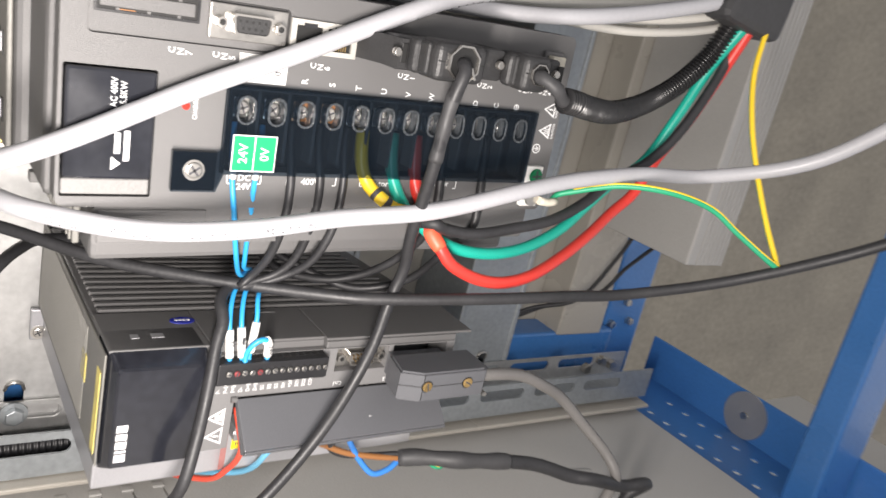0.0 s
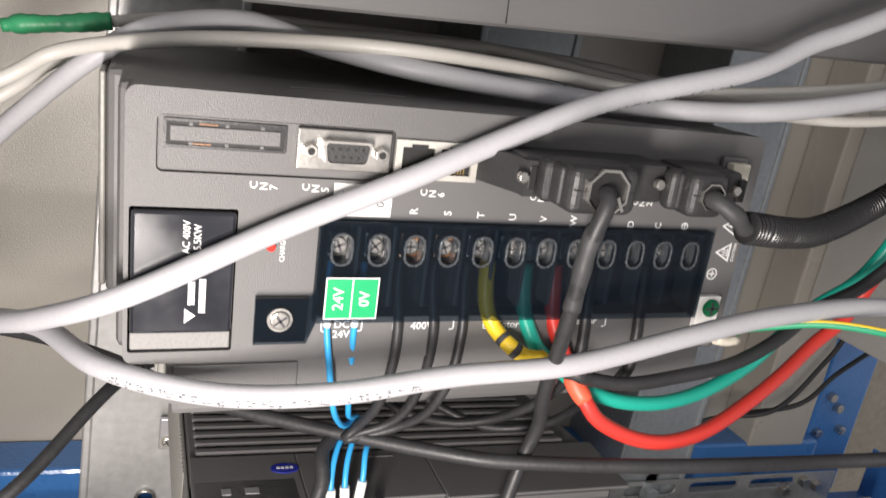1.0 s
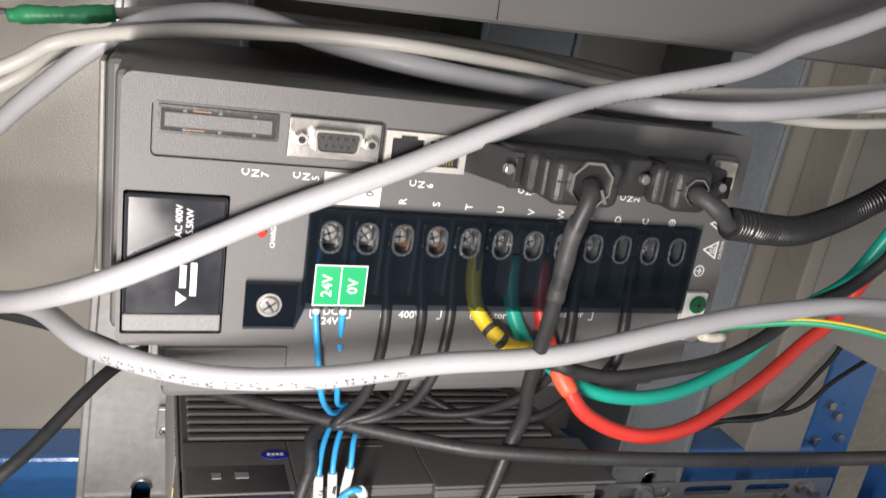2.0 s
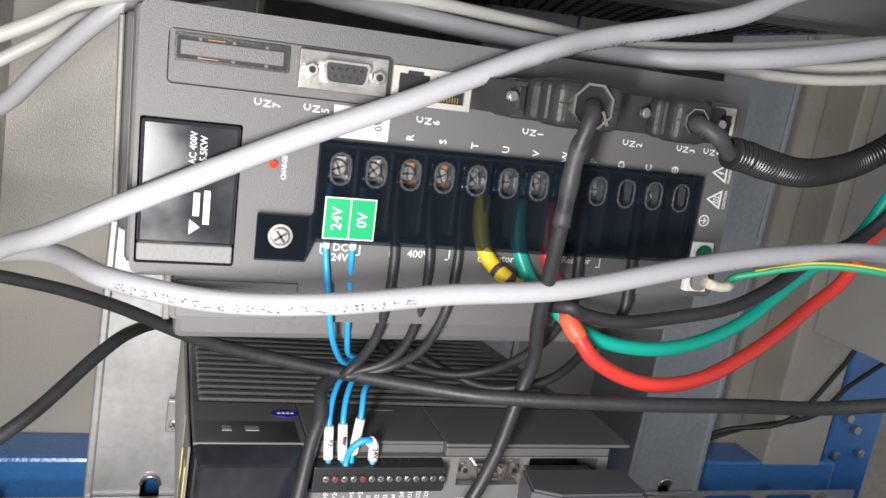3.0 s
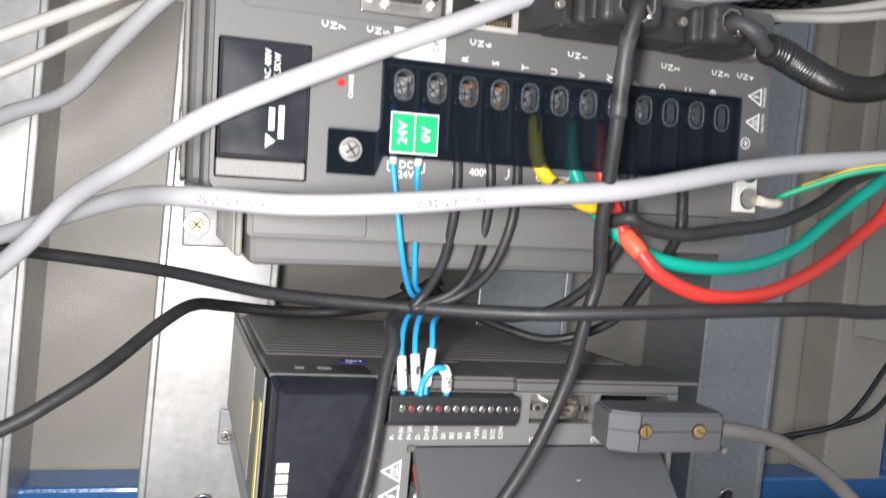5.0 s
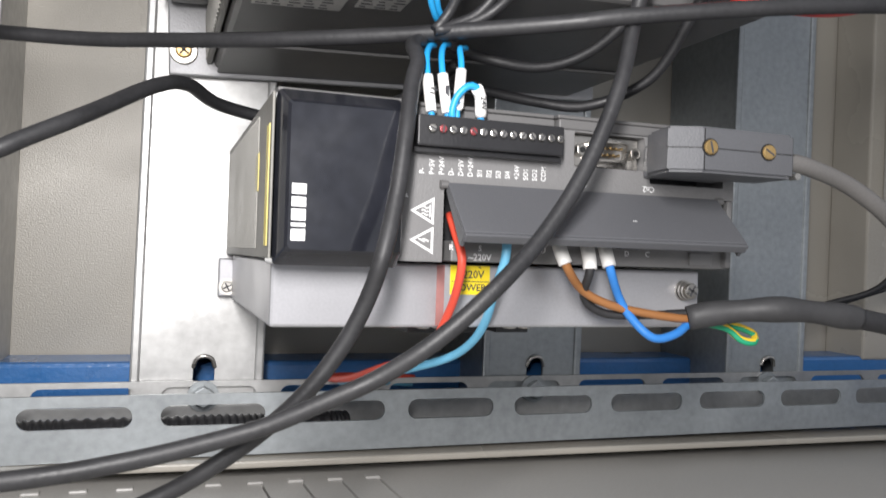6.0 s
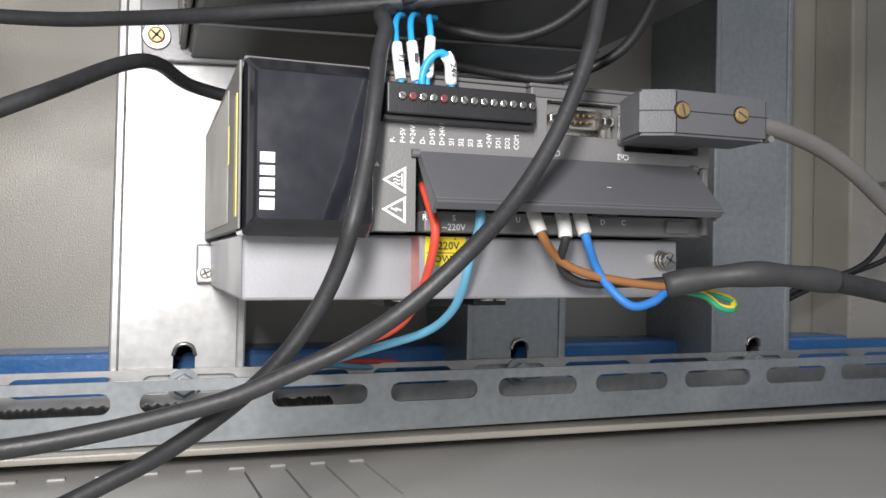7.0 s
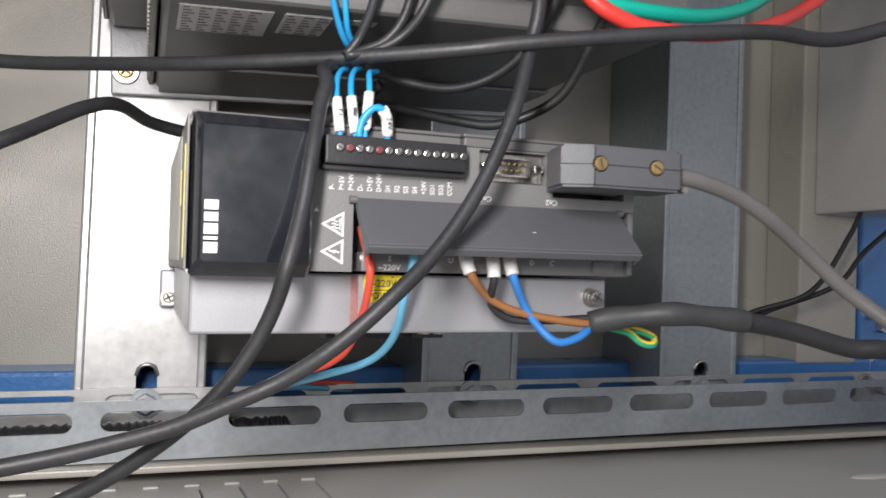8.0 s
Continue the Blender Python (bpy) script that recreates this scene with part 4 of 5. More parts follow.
def printed(ob, pts, r, s0, s1, n, up=(0, -1, 0.5), size=0.0022, col=None):
    """A row of short ink marks along a cable."""
    c = spline(pts, 0.002)
    k = bmesh.new()
    rnd = random.Random(len(c) + n)
    for i in range(n):
        j = int((s0 + (s1 - s0) * i / n) * (len(c) - 1))
        d = (c[min(j + 1, len(c) - 1)] - c[j - 1]).normalized()
        u = Vector(up).normalized()
        u = (u - d * u.dot(d)).normalized()
        w = u.cross(d)
        m = Matrix((d, w, u)).transposed().to_4x4()
        for _ in range(4):
            a, b = rnd.uniform(-0.5, 0.2), rnd.uniform(-0.5, 0.3)
            t = bx(a * size, a * size + size * rnd.uniform(0.08, 0.4), b * size, b * size + size * rnd.uniform(0.07, 0.2), -0.00035, 0.00005)
            t.transform(Matrix.Translation(c[j] + u * (r * 0.995)) @ m)
            join(k, t)
    part("lettering", k, col or INK, ob)


g1 = [(-0.1615, 0.0913, 0.3469), (-0.1256, 0.0648, 0.3828), (-0.1038, 0.0496, 0.4087), (-0.0811, 0.0218, 0.4249), (-0.0520, -0.0048, 0.4462), (-0.0041, -0.0054, 0.4735), (0.0378, -0.0057, 0.4951), (0.0867, -0.0057, 0.5217), (0.1187, -0.0014, 0.5348), (0.1745, -0.0032, 0.5536), (0.2028, -0.0023, 0.5689), (0.2299, -0.0059, 0.5830), (0.3063, -0.0229, 0.6311)]
c = cable("grey_cable", g1, 0.0042, PVCG, "light grey round cable slung in front of the upper drive")
printed(c, g1, 0.0042, 0.58, 0.72, 22, (0, -0.6, -1))
g2 = [(-0.1913, 0.1326, 0.3644), (-0.1266, 0.0926, 0.3926), (-0.0855, 0.0512, 0.4101), (-0.0588, 0.0065, 0.4142), (-0.0230, -0.0151, 0.4151), (0.0172, -0.0244, 0.4201), (0.0621, -0.0247, 0.4276), (0.1090, -0.0292, 0.4352), (0.1603, -0.0290, 0.4487), (0.1978, -0.0269, 0.4569), (0.2449, -0.0284, 0.4644), (0.2897, -0.0391, 0.4700), (0.3237, -0.0799, 0.4941), (0.3338, -0.1272, 0.5394)]
c = cable("grey_cable", g2, 0.0042, PVCG, "light grey round cable with printed marks, sagging across the upper drive")
printed(c, g2, 0.0042, 0.30, 0.46, 30, (0, -1, -0.15), 0.0033, GREYINK)
w1 = [(-0.1951, 0.0908, 0.4461), (-0.1435, 0.0859, 0.4753), (-0.1015, 0.0838, 0.4996), (-0.0821, 0.0862, 0.5127), (-0.0421, 0.0704, 0.5248), (0.0005, 0.0561, 0.5324), (0.0448, 0.0399, 0.5371), (0.0988, 0.0399, 0.5377), (0.1517, 0.0307, 0.5373), (0.2124, 0.0121, 0.5477), (0.2819, -0.0061, 0.5651), (0.3386, -0.0210, 0.5836)]
cable("white_cable", w1, 0.0031, PVCW, "off-white thin cable lying over the upper drive", "cable", "white cables")
w2 = [(-0.20, 0.10, 0.43), (-0.1419, 0.0988, 0.4628), (-0.1020, 0.1012, 0.4919), (-0.0812, 0.1106, 0.5079), (-0.0257, 0.1080, 0.5284), (0.0242, 0.0978, 0.5359), (0.0839, 0.0875, 0.5410), (0.1438, 0.0775, 0.5425), (0.1933, 0.0522, 0.5407), (0.2378, 0.0318, 0.5425), (0.2820, 0.0113, 0.5530), (0.3377, -0.0152, 0.5740)]
cable("white_cable", w2, 0.0028, PVCW, "off-white thin cable lying over the upper drive", "cable", "white cables")
w3 = [(-0.0656, 0.1182, 0.5247), (-0.0195, 0.1199, 0.5343), (0.0343, 0.1057, 0.5388), (0.1038, 0.0824, 0.5421), (0.1734, 0.0473, 0.5375), (0.2228, 0.0249, 0.5369), (0.2622, 0.0114, 0.5417), (0.3072, -0.0003, 0.5544), (0.3427, -0.0153, 0.5759)]
cable("white_cable", w3, 0.0026, PVCW, "off-white thin cable that leaves a taped splice", "cable", "white cables")
g3 = [(-0.2013, 0.1711, 0.3872), (-0.1581, 0.1443, 0.4386), (-0.1204, 0.1256, 0.4579), (-0.0988, 0.1058, 0.4816), (-0.0748, 0.0888, 0.5078), (-0.0501, 0.0840, 0.5270), (-0.0148, 0.0740, 0.5362), (0.0138, 0.0584, 0.5327), (0.0470, 0.0381, 0.5305), (0.0983, 0.0307, 0.5295), (0.1480, 0.0189, 0.5316), (0.1893, -0.0007, 0.5385), (0.2404, -0.0085, 0.5521), (0.2935, -0.0168, 0.5709), (0.3459, -0.0339, 0.5974)]
cable("grey_cable", g3, 0.0043, PVCG, "light grey round cable lying over the upper drive")
tp = thing("taped_splice", at(-0.1, 0.12, 0.52), "splice wrapped in green vinyl tape with loose stripped wires", "splice")
part("tape", tube([(-0.1079, 0.1186, 0.5159), (-0.1008, 0.1185, 0.5177), (-0.0857, 0.1184, 0.5203), (-0.0656, 0.1182, 0.5247)], 0.004, 12, None, 0.0015, lambda i, n: 0.0040 + 0.0002 * math.sin(i * 1.7) + 0.0003 * math.sin(i * 0.37) - (0.0012 if i < 3 else 0)), TAPE, tp)
for k in range(3):
    part("loose_wire", tube([(-0.109, 0.119 + 0.0015 * k, 0.5175), (-0.122, 0.117 + 0.003 * k, 0.5155 + 0.0025 * (k - 1)), (-0.145, 0.115 + 0.004 * k, 0.5125 + 0.004 * (k - 1)), (-0.175, 0.115, 0.505 + 0.005 * k)], 0.0011, 8), (PVCM, BLACKP, PVCW)[k], tp)

b1 = [(-0.2026, 0.1423, 0.3811), (-0.1058, 0.1169, 0.3781), (-0.0620, 0.0934, 0.3768), (-0.0165, 0.0556, 0.3739), (0.0312, 0.0266, 0.3753), (0.0804, -0.0015, 0.3789), (0.1060, -0.0138, 0.3822), (0.1579, -0.0296, 0.3887), (0.2031, -0.0385, 0.3936), (0.2455, -0.0427, 0.3962), (0.2912, -0.0720, 0.4166), (0.3224, -0.1146, 0.4498), (0.3356, -0.1600, 0.4877)]
cable("black_cable", b1, 0.0032, PVCB, "black round cable strung between the two drives", "cable", "black cables")
b2 = [(0.0960, -0.0405, 0.5062), (0.0948, -0.0470, 0.5035), (0.0925, -0.0452, 0.4863), (0.0957, -0.0390, 0.4618), (0.0994, -0.0314, 0.4431), (0.1041, -0.0211, 0.4189), (0.1104, -0.0124, 0.3992), (0.1080, -0.0098, 0.3807), (0.0997, -0.0151, 0.3546), (0.0860, -0.0179, 0.3239), (0.0682, -0.0210, 0.2978), (0.0469, -0.0252, 0.2766), (0.0289, -0.0221, 0.2599), (0.0116, -0.0161, 0.2473), (-0.0061, -0.0126, 0.2387), (-0.0223, -0.0095, 0.2314), (-0.0388, -0.0079, 0.2266), (-0.0635, -0.0084, 0.2215), (-0.0932, -0.0125, 0.2184), (-0.1456, -0.0222, 0.2177)]
cb = thing("black_cable", at(0.09, -0.03, 0.5), "black round cable from the signal plug down across the lower drive", "cable", "black cables")
part("jacket", tube(b2, 0.0030, 14), PVCB, cb)
part("sleeve", tube([(0.0941, -0.0449, 0.4944)] + b2[2:4], 0.0036, 14, None, 0.002, lambda i, n: 0.0033 + 0.0002 * math.sin(i * 0.9)), SHRINK, cb, "shrunk black sleeve")
b3 = [(0.0355, 0.0257, 0.3731), (0.0293, 0.0184, 0.3688), (0.0289, 0.0095, 0.3610), (0.0256, 0.0047, 0.3511), (0.0214, -0.0042, 0.3305), (0.0177, -0.0097, 0.3096), (0.0124, -0.0155, 0.2892), (0.0091, -0.0100, 0.2735), (0.0028, -0.0058, 0.2581), (-0.0079, -0.0021, 0.2418), (-0.0220, 0.0031, 0.2269), (-0.0400, 0.0065, 0.2132), (-0.0575, 0.0103, 0.2029), (-0.0962, 0.0112, 0.1862), (-0.1460, 0.0100, 0.1770)]
cc = thing("black_cable", at(0.03, 0.01, 0.37), "black three-core power cable from the upper drive's terminals", "cable", "black cables")
part("jacket", tube(b3, 0.0030, 14), PVCB, cc)
CORES = ([(0.0458, -0.001, 0.4366), (0.0464, -0.0005, 0.4184), (0.0465, 0.008, 0.3974), (0.0425, 0.017, 0.3822)], [(0.0607, -0.001, 0.4360), (0.0622, 0.0025, 0.4165), (0.0610, 0.010, 0.3955), (0.0545, 0.0155, 0.3838), (0.0455, 0.018, 0.3790)], [(0.0728, -0.001, 0.4366), (0.0715, -0.002, 0.4158), (0.0675, 0.004, 0.3968), (0.0600, 0.0125, 0.3850), (0.0480, 0.017, 0.3780)])
for k, run in enumerate(CORES):
    x = (0.0440, 0.0580, 0.0715)[k]
    part("core", tube([(x, 0.004, 0.464), (x, 0.0015, 0.452)] + run + [(0.0375, 0.018, 0.3755)], 0.0021, 10), PVCB, cc)
# braking resistor wires in black with loops under the drive
for k, (x, pts) in enumerate(((0.128, [(0.1234, 0.0131, 0.3954), (0.1112, 0.0268, 0.3794), (0.0922, 0.0369, 0.3721), (0.0695, 0.0452, 0.3749), (0.0577, 0.0631, 0.3839)]), (0.1545, [(0.1519, 0.0164, 0.3948), (0.1454, 0.0339, 0.3728), (0.1235, 0.0498, 0.3610), (0.1037, 0.0639, 0.3631), (0.0792, 0.0869, 0.3712), (0.0596, 0.1117, 0.3772)]))):
    zt = 0.5 + 0.052 * x - 0.036
    wz = [(x, 0.004, zt - 0.004), (x, 0.0015, zt - 0.014), (x, -0.001, zt - 0.027), (x, -0.003, 0.432), (x - 0.001, -0.003, 0.418)] + pts
    cable("resistor_wire", wz, 0.0024, PVCB, "black wire looping below the upper drive", "wire", "resistor wires", 10)
b4 = [(-0.19, 0.03, 0.28), (-0.1230, 0.0384, 0.3131), (-0.1042, 0.0441, 0.3243), (-0.0850, 0.0575, 0.3373), (-0.0629, 0.0839, 0.3550), (-0.0498, 0.1021, 0.3607), (-0.0338, 0.1280, 0.3576), (-0.0040, 0.1382, 0.3550), (0.0277, 0.1376, 0.3567), (0.0495, 0.1167, 0.3649), (0.0645, 0.1019, 0.3753), (0.0745, 0.0920, 0.3832)]
cable("black_cable", b4, 0.0032, PVCB, "black round cable rising beside the lower drive and passing behind it", "cable", "black cables")

# motor leads on the upper drive
mz = [(0.0807, 0.0045, 0.4638), (0.0805, 0.0022, 0.4549), (0.0824, 0.0008, 0.4453), (0.0863, -0.0025, 0.4376), (0.0922, -0.0098, 0.4325), (0.0992, -0.0104, 0.4290), (0.1078, -0.0082, 0.4276)]
yw = thing("motor_lead", at(0.09, 0, 0.44), "yellow motor lead with black ring marks", "wire", "motor leads")
part("insulation", tube(mz, 0.0033, 12), YELLOW, yw)
for f in (0.62, 0.72):
    cpt = spline(mz, 0.001)
    i = int(f * len(cpt))
    part("ring_mark", tube([cpt[i - 1], cpt[i], cpt[i + 1]], 0.00345, 12, None, 0.0006), INK, yw)
teal = [(0.0976, 0.0045, 0.4638), (0.0978, 0.0022, 0.4530), (0.1007, 0.0006, 0.4413), (0.1068, -0.0030, 0.4301), (0.1171, -0.0002, 0.4225), (0.1282, -0.0027, 0.4146), (0.1410, -0.0040, 0.4087), (0.1559, -0.0069, 0.4063), (0.1761, -0.0072, 0.4066), (0.2012, -0.0026, 0.4105), (0.2281, 0.0043, 0.4199), (0.2508, 0.0115, 0.4332), (0.2731, 0.0173, 0.4471), (0.2904, 0.0117, 0.4659), (0.3003, 0.0053, 0.4973), (0.3074, -0.0017, 0.5302), (0.3106, -0.0156, 0.5595)]
tl = cable("motor_lead", teal, 0.0033, TEAL, "teal motor lead sagging out of the upper drive", "wire", "motor leads")
part("terminal_lug", bx(0.0925, 0.0985, 0.0022, 0.0036, 0.4655, 0.4735, 0.0005), STEEL, tl, "tinned terminal lug")
red = [(0.1111, 0.0045, 0.4640), (0.1116, 0.0022, 0.4537), (0.1139, 0.0006, 0.4406), (0.1182, -0.0030, 0.4309), (0.1248, -0.0032, 0.4195), (0.1271, -0.0066, 0.4150), (0.1311, -0.0113, 0.4093), (0.1384, -0.0143, 0.4015), (0.1542, -0.0175, 0.3952), (0.1707, -0.0200, 0.3940), (0.1929, -0.0169, 0.3970), (0.2208, -0.0079, 0.4050), (0.2479, 0.0017, 0.4159), (0.2728, 0.0109, 0.4290), (0.2909, 0.0131, 0.4434), (0.2997, 0.0110, 0.4673), (0.3129, 0.0061, 0.4954), (0.3147, -0.0061, 0.5305), (0.3147, -0.0178, 0.5630)]
rw = thing("motor_lead", at(0.12, 0, 0.42), "red motor lead with orange taped joint, sagging below the drive", "wire", "motor leads")
part("insulation", tube(red, 0.0034, 12), RED, rw)
part("taped_joint", tube([Vector(red[4]).lerp(Vector(red[5]), 0.3), red[5], red[6]], 0.005, 12, None, 0.0015, lambda i, n: 0.0035 + 0.0008 * math.sin(math.pi * i / max(n - 1, 1)) ** 0.5), ORANGE, rw)
part("tape_tail", bx(-0.0004, 0.0004, -0.0025, 0.0025, 0, 0.010, turn=at(red[4][0] - 0.006, red[4][1] - 0.002, red[4][2] + 0.001) @ Matrix.Rotation(radians(-12), 4, "Y") @ Matrix.Rotation(radians(70), 4, "Z")), ORANGE, rw)
blk = [(0.1159, -0.0070, 0.4222), (0.1204, -0.0167, 0.4247), (0.1271, -0.0141, 0.4216), (0.1471, -0.0154, 0.4198), (0.1721, -0.0168, 0.4246), (0.1979, -0.0162, 0.4303), (0.2213, -0.0135, 0.4407), (0.2442, -0.0087, 0.4546), (0.2721, -0.0072, 0.4687), (0.2908, -0.0088, 0.4911), (0.3110, -0.0070, 0.5272), (0.3171, -0.0093, 0.5609)]
cable("motor_lead", blk, 0.0031, PVCB, "black motor lead sagging out of the upper drive", "wire", "motor leads")
# earth wire
gy = [(0.1895, -0.0093, 0.4394), (0.1993, -0.0100, 0.4387), (0.2042, -0.0075, 0.4424), (0.2107, -0.0135, 0.4471), (0.2270, -0.0317, 0.4571), (0.2475, -0.0493, 0.4602), (0.2722, -0.0601, 0.4558), (0.2864, -0.0708, 0.4463), (0.3002, -0.0837, 0.4365), (0.3072, -0.0886, 0.4327), (0.3091, -0.0843, 0.4373), (0.3086, -0.0720, 0.4541), (0.3092, -0.0555, 0.4789), (0.3093, -0.0418, 0.5042), (0.3137, -0.0295, 0.5298), (0.3184, -0.0242, 0.5512), (0.3226, -0.0220, 0.5699)]
ew = thing("earth_wire", at(0.19, 0, 0.443), "green and yellow earth wire bent back on itself", "wire")
part("insulation", tube(gy[1:], 0.0017, 10), GREENW, ew)
part("yellow_stripe", tube([(p[0] - 0.0002, p[1] - 0.0003, p[2] + 0.0011) for p in gy[3:10]], 0.0009, 8), YELLOW, ew)
part("yellow_stripe", tube([(p[0] - 0.0005, p[1] - 0.0005, p[2] + 0.0001) for p in gy[9:]], 0.0016, 8), YELLOW, ew)
part("crimp_sleeve", tube([(0.1900, -0.0103, 0.4394), (0.1963, -0.0104, 0.4386), (0.2027, -0.0102, 0.4395)], 0.0023, 12), CREAM, ew, "white crimp sleeve")
part("ring_lug", rod((0.1860, -0.0079, 0.4400), (0.1860, -0.0093, 0.4400), 0.0045, 16), STEEL, ew)
# corrugated conduit of the encoder plug
ce = thing("encoder_cable", at(0.15, -0.03, 0.51), "black encoder cable in glossy corrugated conduit", "cable")
cr = [(0.1584, -0.0427, 0.4985), (0.1678, -0.0408, 0.4979), (0.1849, -0.0343, 0.4961), (0.2096, -0.0245, 0.4950), (0.2375, -0.0116, 0.4976), (0.2650, -0.0015, 0.5043), (0.2856, -0.0001, 0.5167), (0.3014, -0.0015, 0.5344), (0.3071, -0.0082, 0.5574)]
part("jacket", tube([(0.1442, -0.0360, 0.5070), (0.1448, -0.0420, 0.5062), (0.1505, -0.0450, 0.5030)] + [Vector(cr[0]).lerp(Vector(cr[1]), f) for f in (-0.1, 0.6)], 0.0034, 12, None, 0.002, lambda i, n: 0.0033 + 0.0003 * math.sin(i * 1.3)), SHRINK, ce)
part("conduit", tube(cr, 0.0062, 18, None, 0.0003, lambda i, n: 0.0045 + 0.0019 * abs(math.sin(i * math.pi / 8))), CONDUIT, ce, "glossy black corrugated conduit")
# sleeve into which everything runs
sv = thing("cable_sleeve", at(0.30, -0.01, 0.56), "black flat cable sleeve gathering the motor cables", "sleeve")
t = bx(-0.027, 0.027, -0.012, 0.012, 0, 0.16, 0.005)
t.transform(at(0.3053, -0.0142, 0.5549) @ Matrix.Rotation(radians(7), 4, "Y"))
part("sleeve_body", t, SHRINK, sv)

# control wires of the upper drive
for k, (xa, run) in enumerate(((0.0172, [(0.0178, -0.0018, 0.4360), (0.0207, -0.0029, 0.4204), (0.0257, 0.0, 0.4006), (0.0330, 0.012, 0.3868), (0.0385, 0.020, 0.3812), (0.0430, 0.026, 0.3805)]), (0.0300, [(0.0284, -0.0015, 0.4363), (0.0315, 0.0045, 0.4160), (0.0360, 0.0135, 0.3932), (0.0395, 0.0205, 0.3850), (0.0455, 0.027, 0.3815)]))):
    cw = cable("control_wire", [(xa, 0.004, 0.4600), (xa, 0.0015, 0.4490)] + run, 0.00125, CYAN, "thin sky-blue control wire running down between the drives", "wire", "control wires", 10, 0.002)
    part("ferrule", tube([(xa, 0.0, 0.4430), (run[0][0], run[0][1], run[0][2] + 0.002), (run[0][0], run[0][1], run[0][2])], 0.0015, 10, None, 0.002), WHITE, cw, "white ferrule sleeve")
TAGS = ((0.0333, 0.0345, 0.3561, 0.0002, "Y1"), (0.0392, 0.0408, 0.3572, 0.0002, ""), (0.0466, 0.0448, 0.3598, 0.004, ""))
for k, (xt, xb, zt, dz, s) in enumerate(TAGS):
    wv = thing("tagged_wire", at(xb, 0.015, 0.342), "thin sky-blue wire with a white marker sleeve in the terminal strip", "wire", "tagged wires")
    part("insulation", tube([(xb + 0.0005, 0.0080, 0.339), (xb, 0.0090, 0.344), (xt, 0.0108, zt), (xt + 0.0012, 0.0165, zt + 0.009), (xt + 0.0045, 0.0235, zt + 0.0145 - 0.003 * (k == 2)), (xt + 0.008, 0.028, zt + 0.0165 - 0.003 * (k == 2))], 0.00125, 10, None, 0.002), CYAN, wv)
    part("marker_sleeve", tube([(xb, 0.0080, 0.3418 + dz), (xb * 0.7 + xt * 0.3, 0.0090, 0.3462), (xt, 0.0108, zt)], 0.0021, 12, None, 0.002), WHITE, wv, "white marker sleeve")
    if s:
        part("marker_text", words(s, 0.0032, (xt + xb) / 2 + 0.0002, 0.0068, 0.3500, -98), INK, wv)
    else:
        part("marker_bar", bx((xt + xb) / 2 - 0.0005, (xt + xb) / 2 + 0.0009, 0.0074, 0.0090, 0.3465, 0.3525), INK, wv) if k == 1 else None
lw = thing("tagged_wire", at(0.05, 0.013, 0.344), "thin sky-blue wire looping into a white marker sleeve", "wire", "tagged wires")
part("insulation", tube([(0.0420, 0.0049, 0.3375), (0.0420, 0.0063, 0.3430), (0.0435, 0.0054, 0.3485), (0.0471, 0.0045, 0.3524), (0.0508, 0.0048, 0.3524), (0.0533, 0.0067, 0.3489), (0.0542, 0.0081, 0.3433), (0.0539, 0.0065, 0.3383)], 0.0014, 10, None, 0.0015), CYAN, lw)
part("marker_sleeve", tube([(0.0508, 0.0047, 0.3522), (0.0531, 0.0064, 0.3494), (0.0542, 0.0080, 0.3423)], 0.0023, 12, None, 0.0015), WHITE, lw, "white marker sleeve")
part("marker_text", words("24V", 0.0032, 0.0536, 0.0040, 0.3468, -82), INK, lw)

# supply and motor wires of the lower drive
cable("supply_wire", [(0.0480, 0.0204, 0.3054), (0.0486, 0.0142, 0.2975), (0.0493, 0.0081, 0.2884), (0.0498, 0.0129, 0.2774), (0.0496, 0.0216, 0.2664), (0.0474, 0.0315, 0.2545), (0.0429, 0.0435, 0.2466), (0.0338, 0.0606, 0.2398), (0.0283, 0.0937, 0.2303), (0.0285, 0.1436, 0.2226), (0.0473, 0.1836, 0.2178), (0.0965, 0.2075, 0.2126)], 0.0017, REDO, "red supply wire hanging from the lower drive", "wire", "supply wires", 12)
cable("supply_wire", [(0.0674, 0.0082, 0.2983), (0.0667, 0.0073, 0.2893), (0.0660, 0.0141, 0.2773), (0.0670, 0.0253, 0.2633), (0.0649, 0.0353, 0.2534), (0.0588, 0.0473, 0.2456), (0.0438, 0.0655, 0.2378), (0.0353, 0.0936, 0.2303), (0.0355, 0.1435, 0.2206), (0.0522, 0.1835, 0.2148), (0.0964, 0.2124, 0.2076)], 0.0018, PALEB, "pale blue supply wire hanging from the lower drive", "wire", "supply wires", 12)
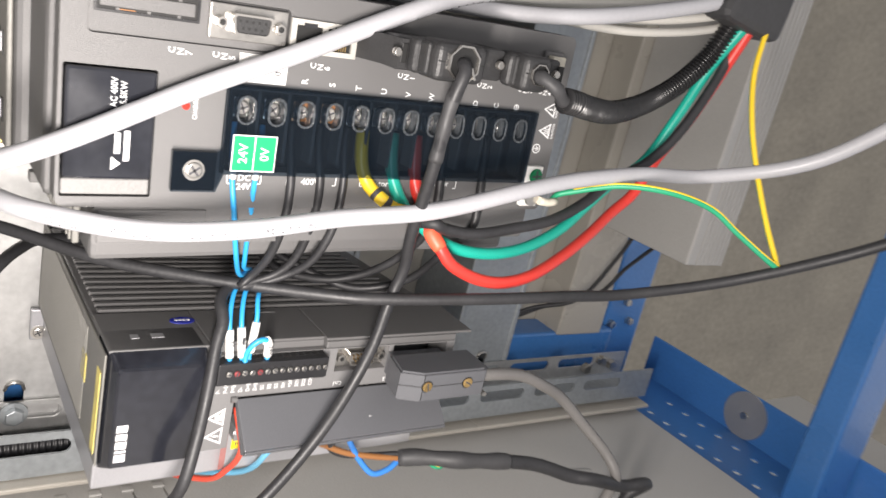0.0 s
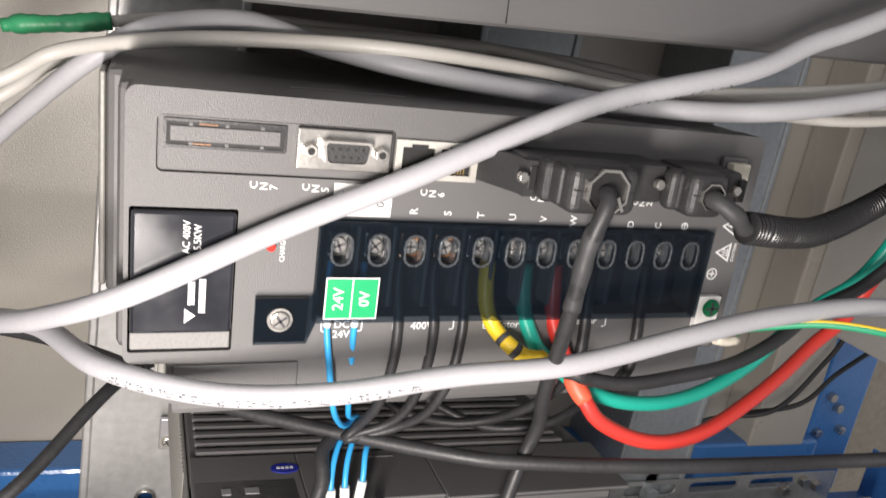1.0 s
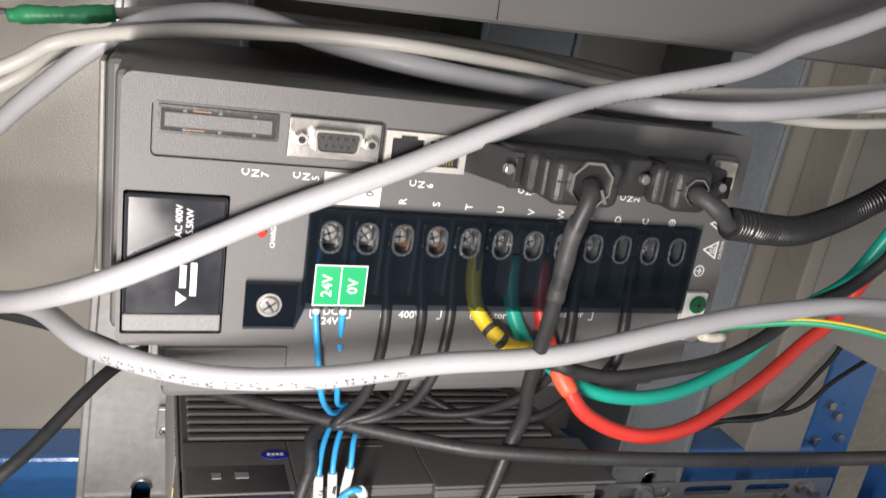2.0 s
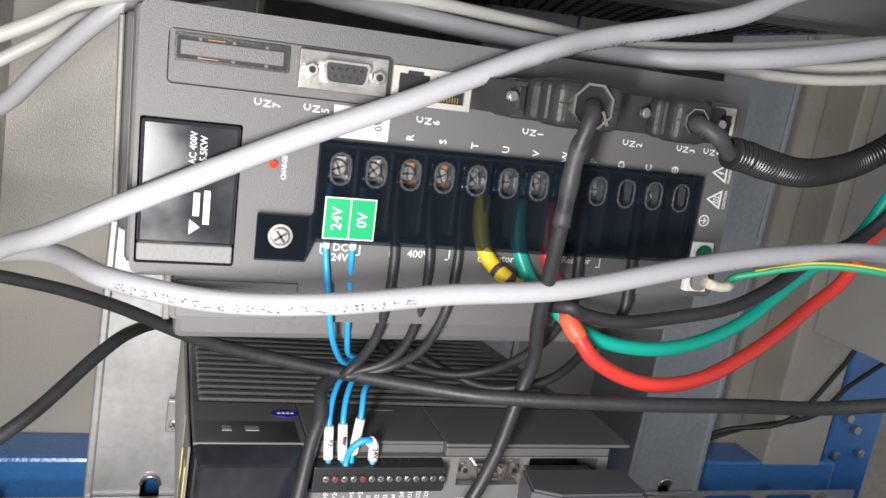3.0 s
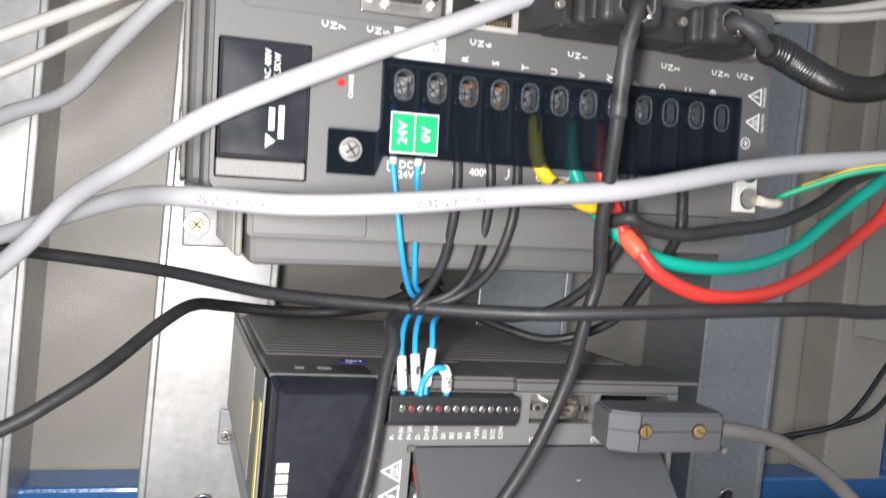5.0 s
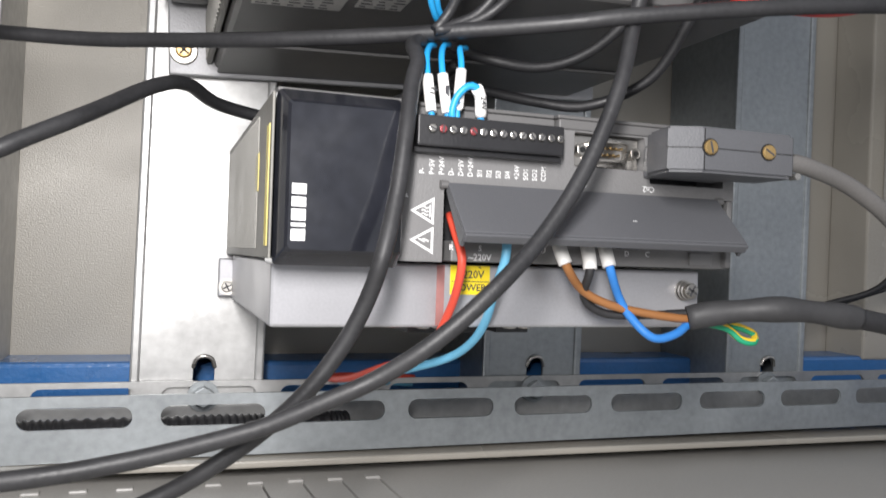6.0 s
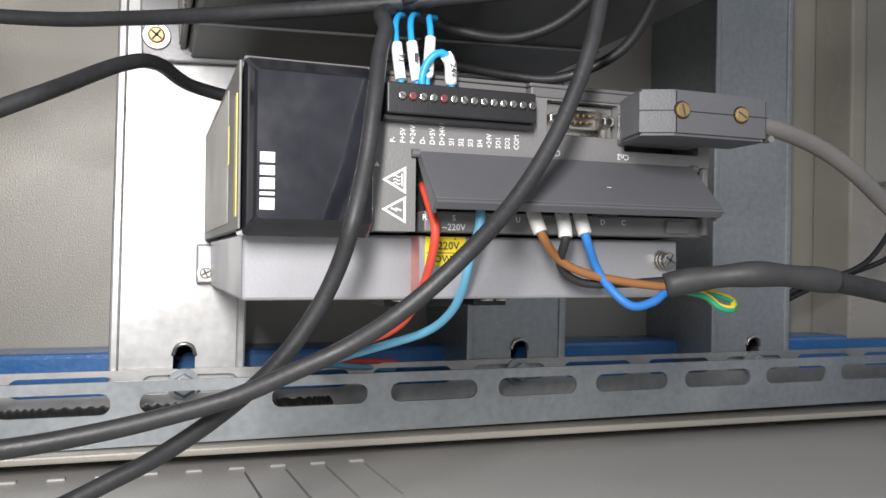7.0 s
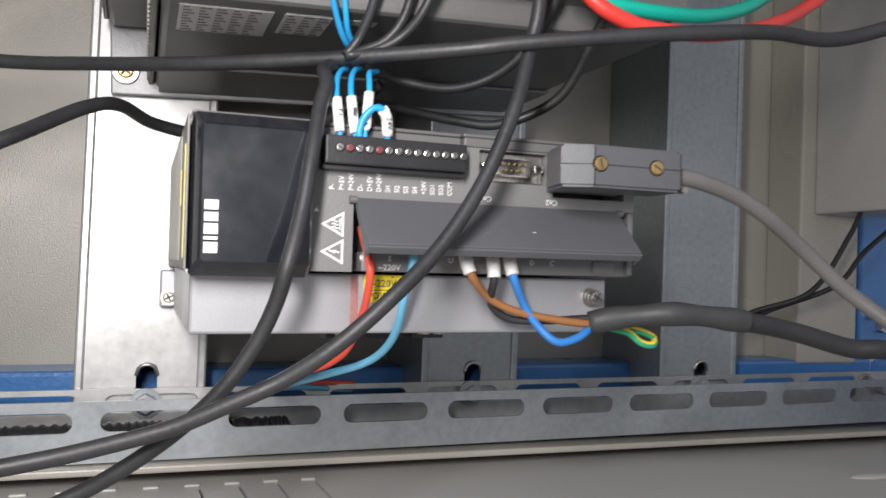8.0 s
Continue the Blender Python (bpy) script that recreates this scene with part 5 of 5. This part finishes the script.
for k, (xa, m, name) in enumerate(((0.0940, BROWN, "brown"), (0.1050, PVCB, "black"), (0.1145, WBLUE, "blue"))):
    mw = thing("motor_wire", at(xa, 0.02, 0.29), name + " motor wire with a white ferrule sleeve, under the flap", "wire", "motor wires")
    if k == 2:
        pts = [(xa - 0.002, 0.0132, 0.2985), (0.1121, 0.0068, 0.2879), (0.1205, 0.0123, 0.2754), (0.1263, 0.0111, 0.2669), (0.1341, 0.0069, 0.2596), (0.1440, 0.0063, 0.2612), (0.1515, 0.0078, 0.2652), (0.1585, 0.0062, 0.2676)]
    elif k == 0:
        pts = [(xa - 0.0025, 0.0132, 0.2985), (0.0925, 0.0071, 0.2881), (0.1042, 0.0140, 0.2780), (0.1179, 0.0132, 0.2720), (0.1366, 0.0099, 0.2688), (0.1504, 0.0073, 0.2677), (0.1573, 0.0047, 0.2687)]
    else:
        pts = [(xa - 0.0005, 0.0132, 0.2985), (0.1034, 0.0069, 0.2865), (0.1071, 0.0174, 0.2751), (0.1169, 0.0172, 0.2685), (0.1337, 0.0130, 0.2684), (0.1504, 0.0083, 0.2699), (0.1573, 0.0047, 0.2697)]
    part("insulation", tube(pts, 0.0018, 12, None, 0.002), m, mw)
    run = spline([(pts[0][0], pts[0][1], pts[0][2] + 0.003)] + pts, 0.002)
    part("ferrule_sleeve", tube([run[0], run[3], run[6], run[8]], 0.0028, 14, None, 0.001), WHITE, mw, "white ferrule sleeve")
mot = [(0.1504, 0.0070, 0.2680), (0.1623, 0.0001, 0.2711), (0.1831, -0.0121, 0.2737), (0.2105, -0.0164, 0.2718), (0.2392, -0.0203, 0.2674), (0.2642, -0.0291, 0.2608), (0.2807, -0.0366, 0.2600), (0.3141, -0.0335, 0.2475), (0.3288, -0.0370, 0.2491), (0.3397, -0.0345, 0.2450), (0.3400, -0.0285, 0.2371), (0.3347, -0.0255, 0.2299), (0.3327, -0.0245, 0.2110), (0.325, -0.024, 0.195), (0.335, -0.028, 0.1785), (0.36, -0.04, 0.178)]
mc = thing("motor_cable", at(0.155, 0.014, 0.27), "black motor cable with a heat-shrunk end, bending below the lower drive", "cable")
part("jacket", tube(mot, 0.0044, 16), PVCB, mc)
part("heat_shrink", tube(mot[:4] + [(0.2168, -0.0173, 0.2711)], 0.0066, 16, None, 0.003, lambda i, n: 0.0050 + 0.0004 * math.sin(i * 0.7)), SHRINK, mc, "matt black heat-shrink sleeve")
gw = thing("earth_tail", at(0.175, 0.015, 0.265), "green and yellow earth tail looped under the heat-shrink", "wire")
gl2 = [(0.1573, 0.0087, 0.2667), (0.1712, 0.0085, 0.2641), (0.1771, 0.0060, 0.2595), (0.1828, 0.0050, 0.2587), (0.1849, 0.0069, 0.2615), (0.1798, 0.0084, 0.2641), (0.1730, 0.0105, 0.2656)]
part("insulation", tube(gl2, 0.0016, 10, None, 0.0015), YELLOW, gw)
part("green_stripe", tube([(p[0], p[1] - 0.0006, p[2] - 0.0005) for p in gl2], 0.0013, 8, None, 0.0015), GREENW, gw)
enc = [(0.1709, -0.0145, 0.3332), (0.1880, -0.0134, 0.3329), (0.2146, -0.0094, 0.3279), (0.2360, -0.0078, 0.3189), (0.2614, -0.0041, 0.3050), (0.2827, -0.0095, 0.2867), (0.2983, -0.0238, 0.2701), (0.3036, -0.0330, 0.2589), (0.3069, -0.0314, 0.2472), (0.3067, -0.0261, 0.2230), (0.3222, -0.0121, 0.1911), (0.3319, -0.0121, 0.1741), (0.36, -0.02, 0.178)]
c = cable("feedback_cable", enc, 0.0037, PVCM, "mid-grey feedback cable bending down from its plug", "cable")
printed(c, enc, 0.0037, 0.15, 0.5, 26, (0, -0.4, 1), 0.002)
# thin black wires at the back
for k in range(2):
    cable("thin_wire", [(0.3757, 0.2314, 0.2308), (0.43 + 0.018 * k, 0.222, 0.262 + 0.002 * k), (0.475 + 0.025 * k, 0.2, 0.283 + 0.005 * k), (0.515 + 0.018 * k, 0.2, 0.330 - 0.012 * k), (0.535 + 0.05 * k, 0.2, 0.366 - 0.01 * k), (0.56 + 0.08 * k, 0.195, 0.41)], 0.0022, PVCB, "thin black wire hanging behind the drives", "wire", "thin wires", 10)
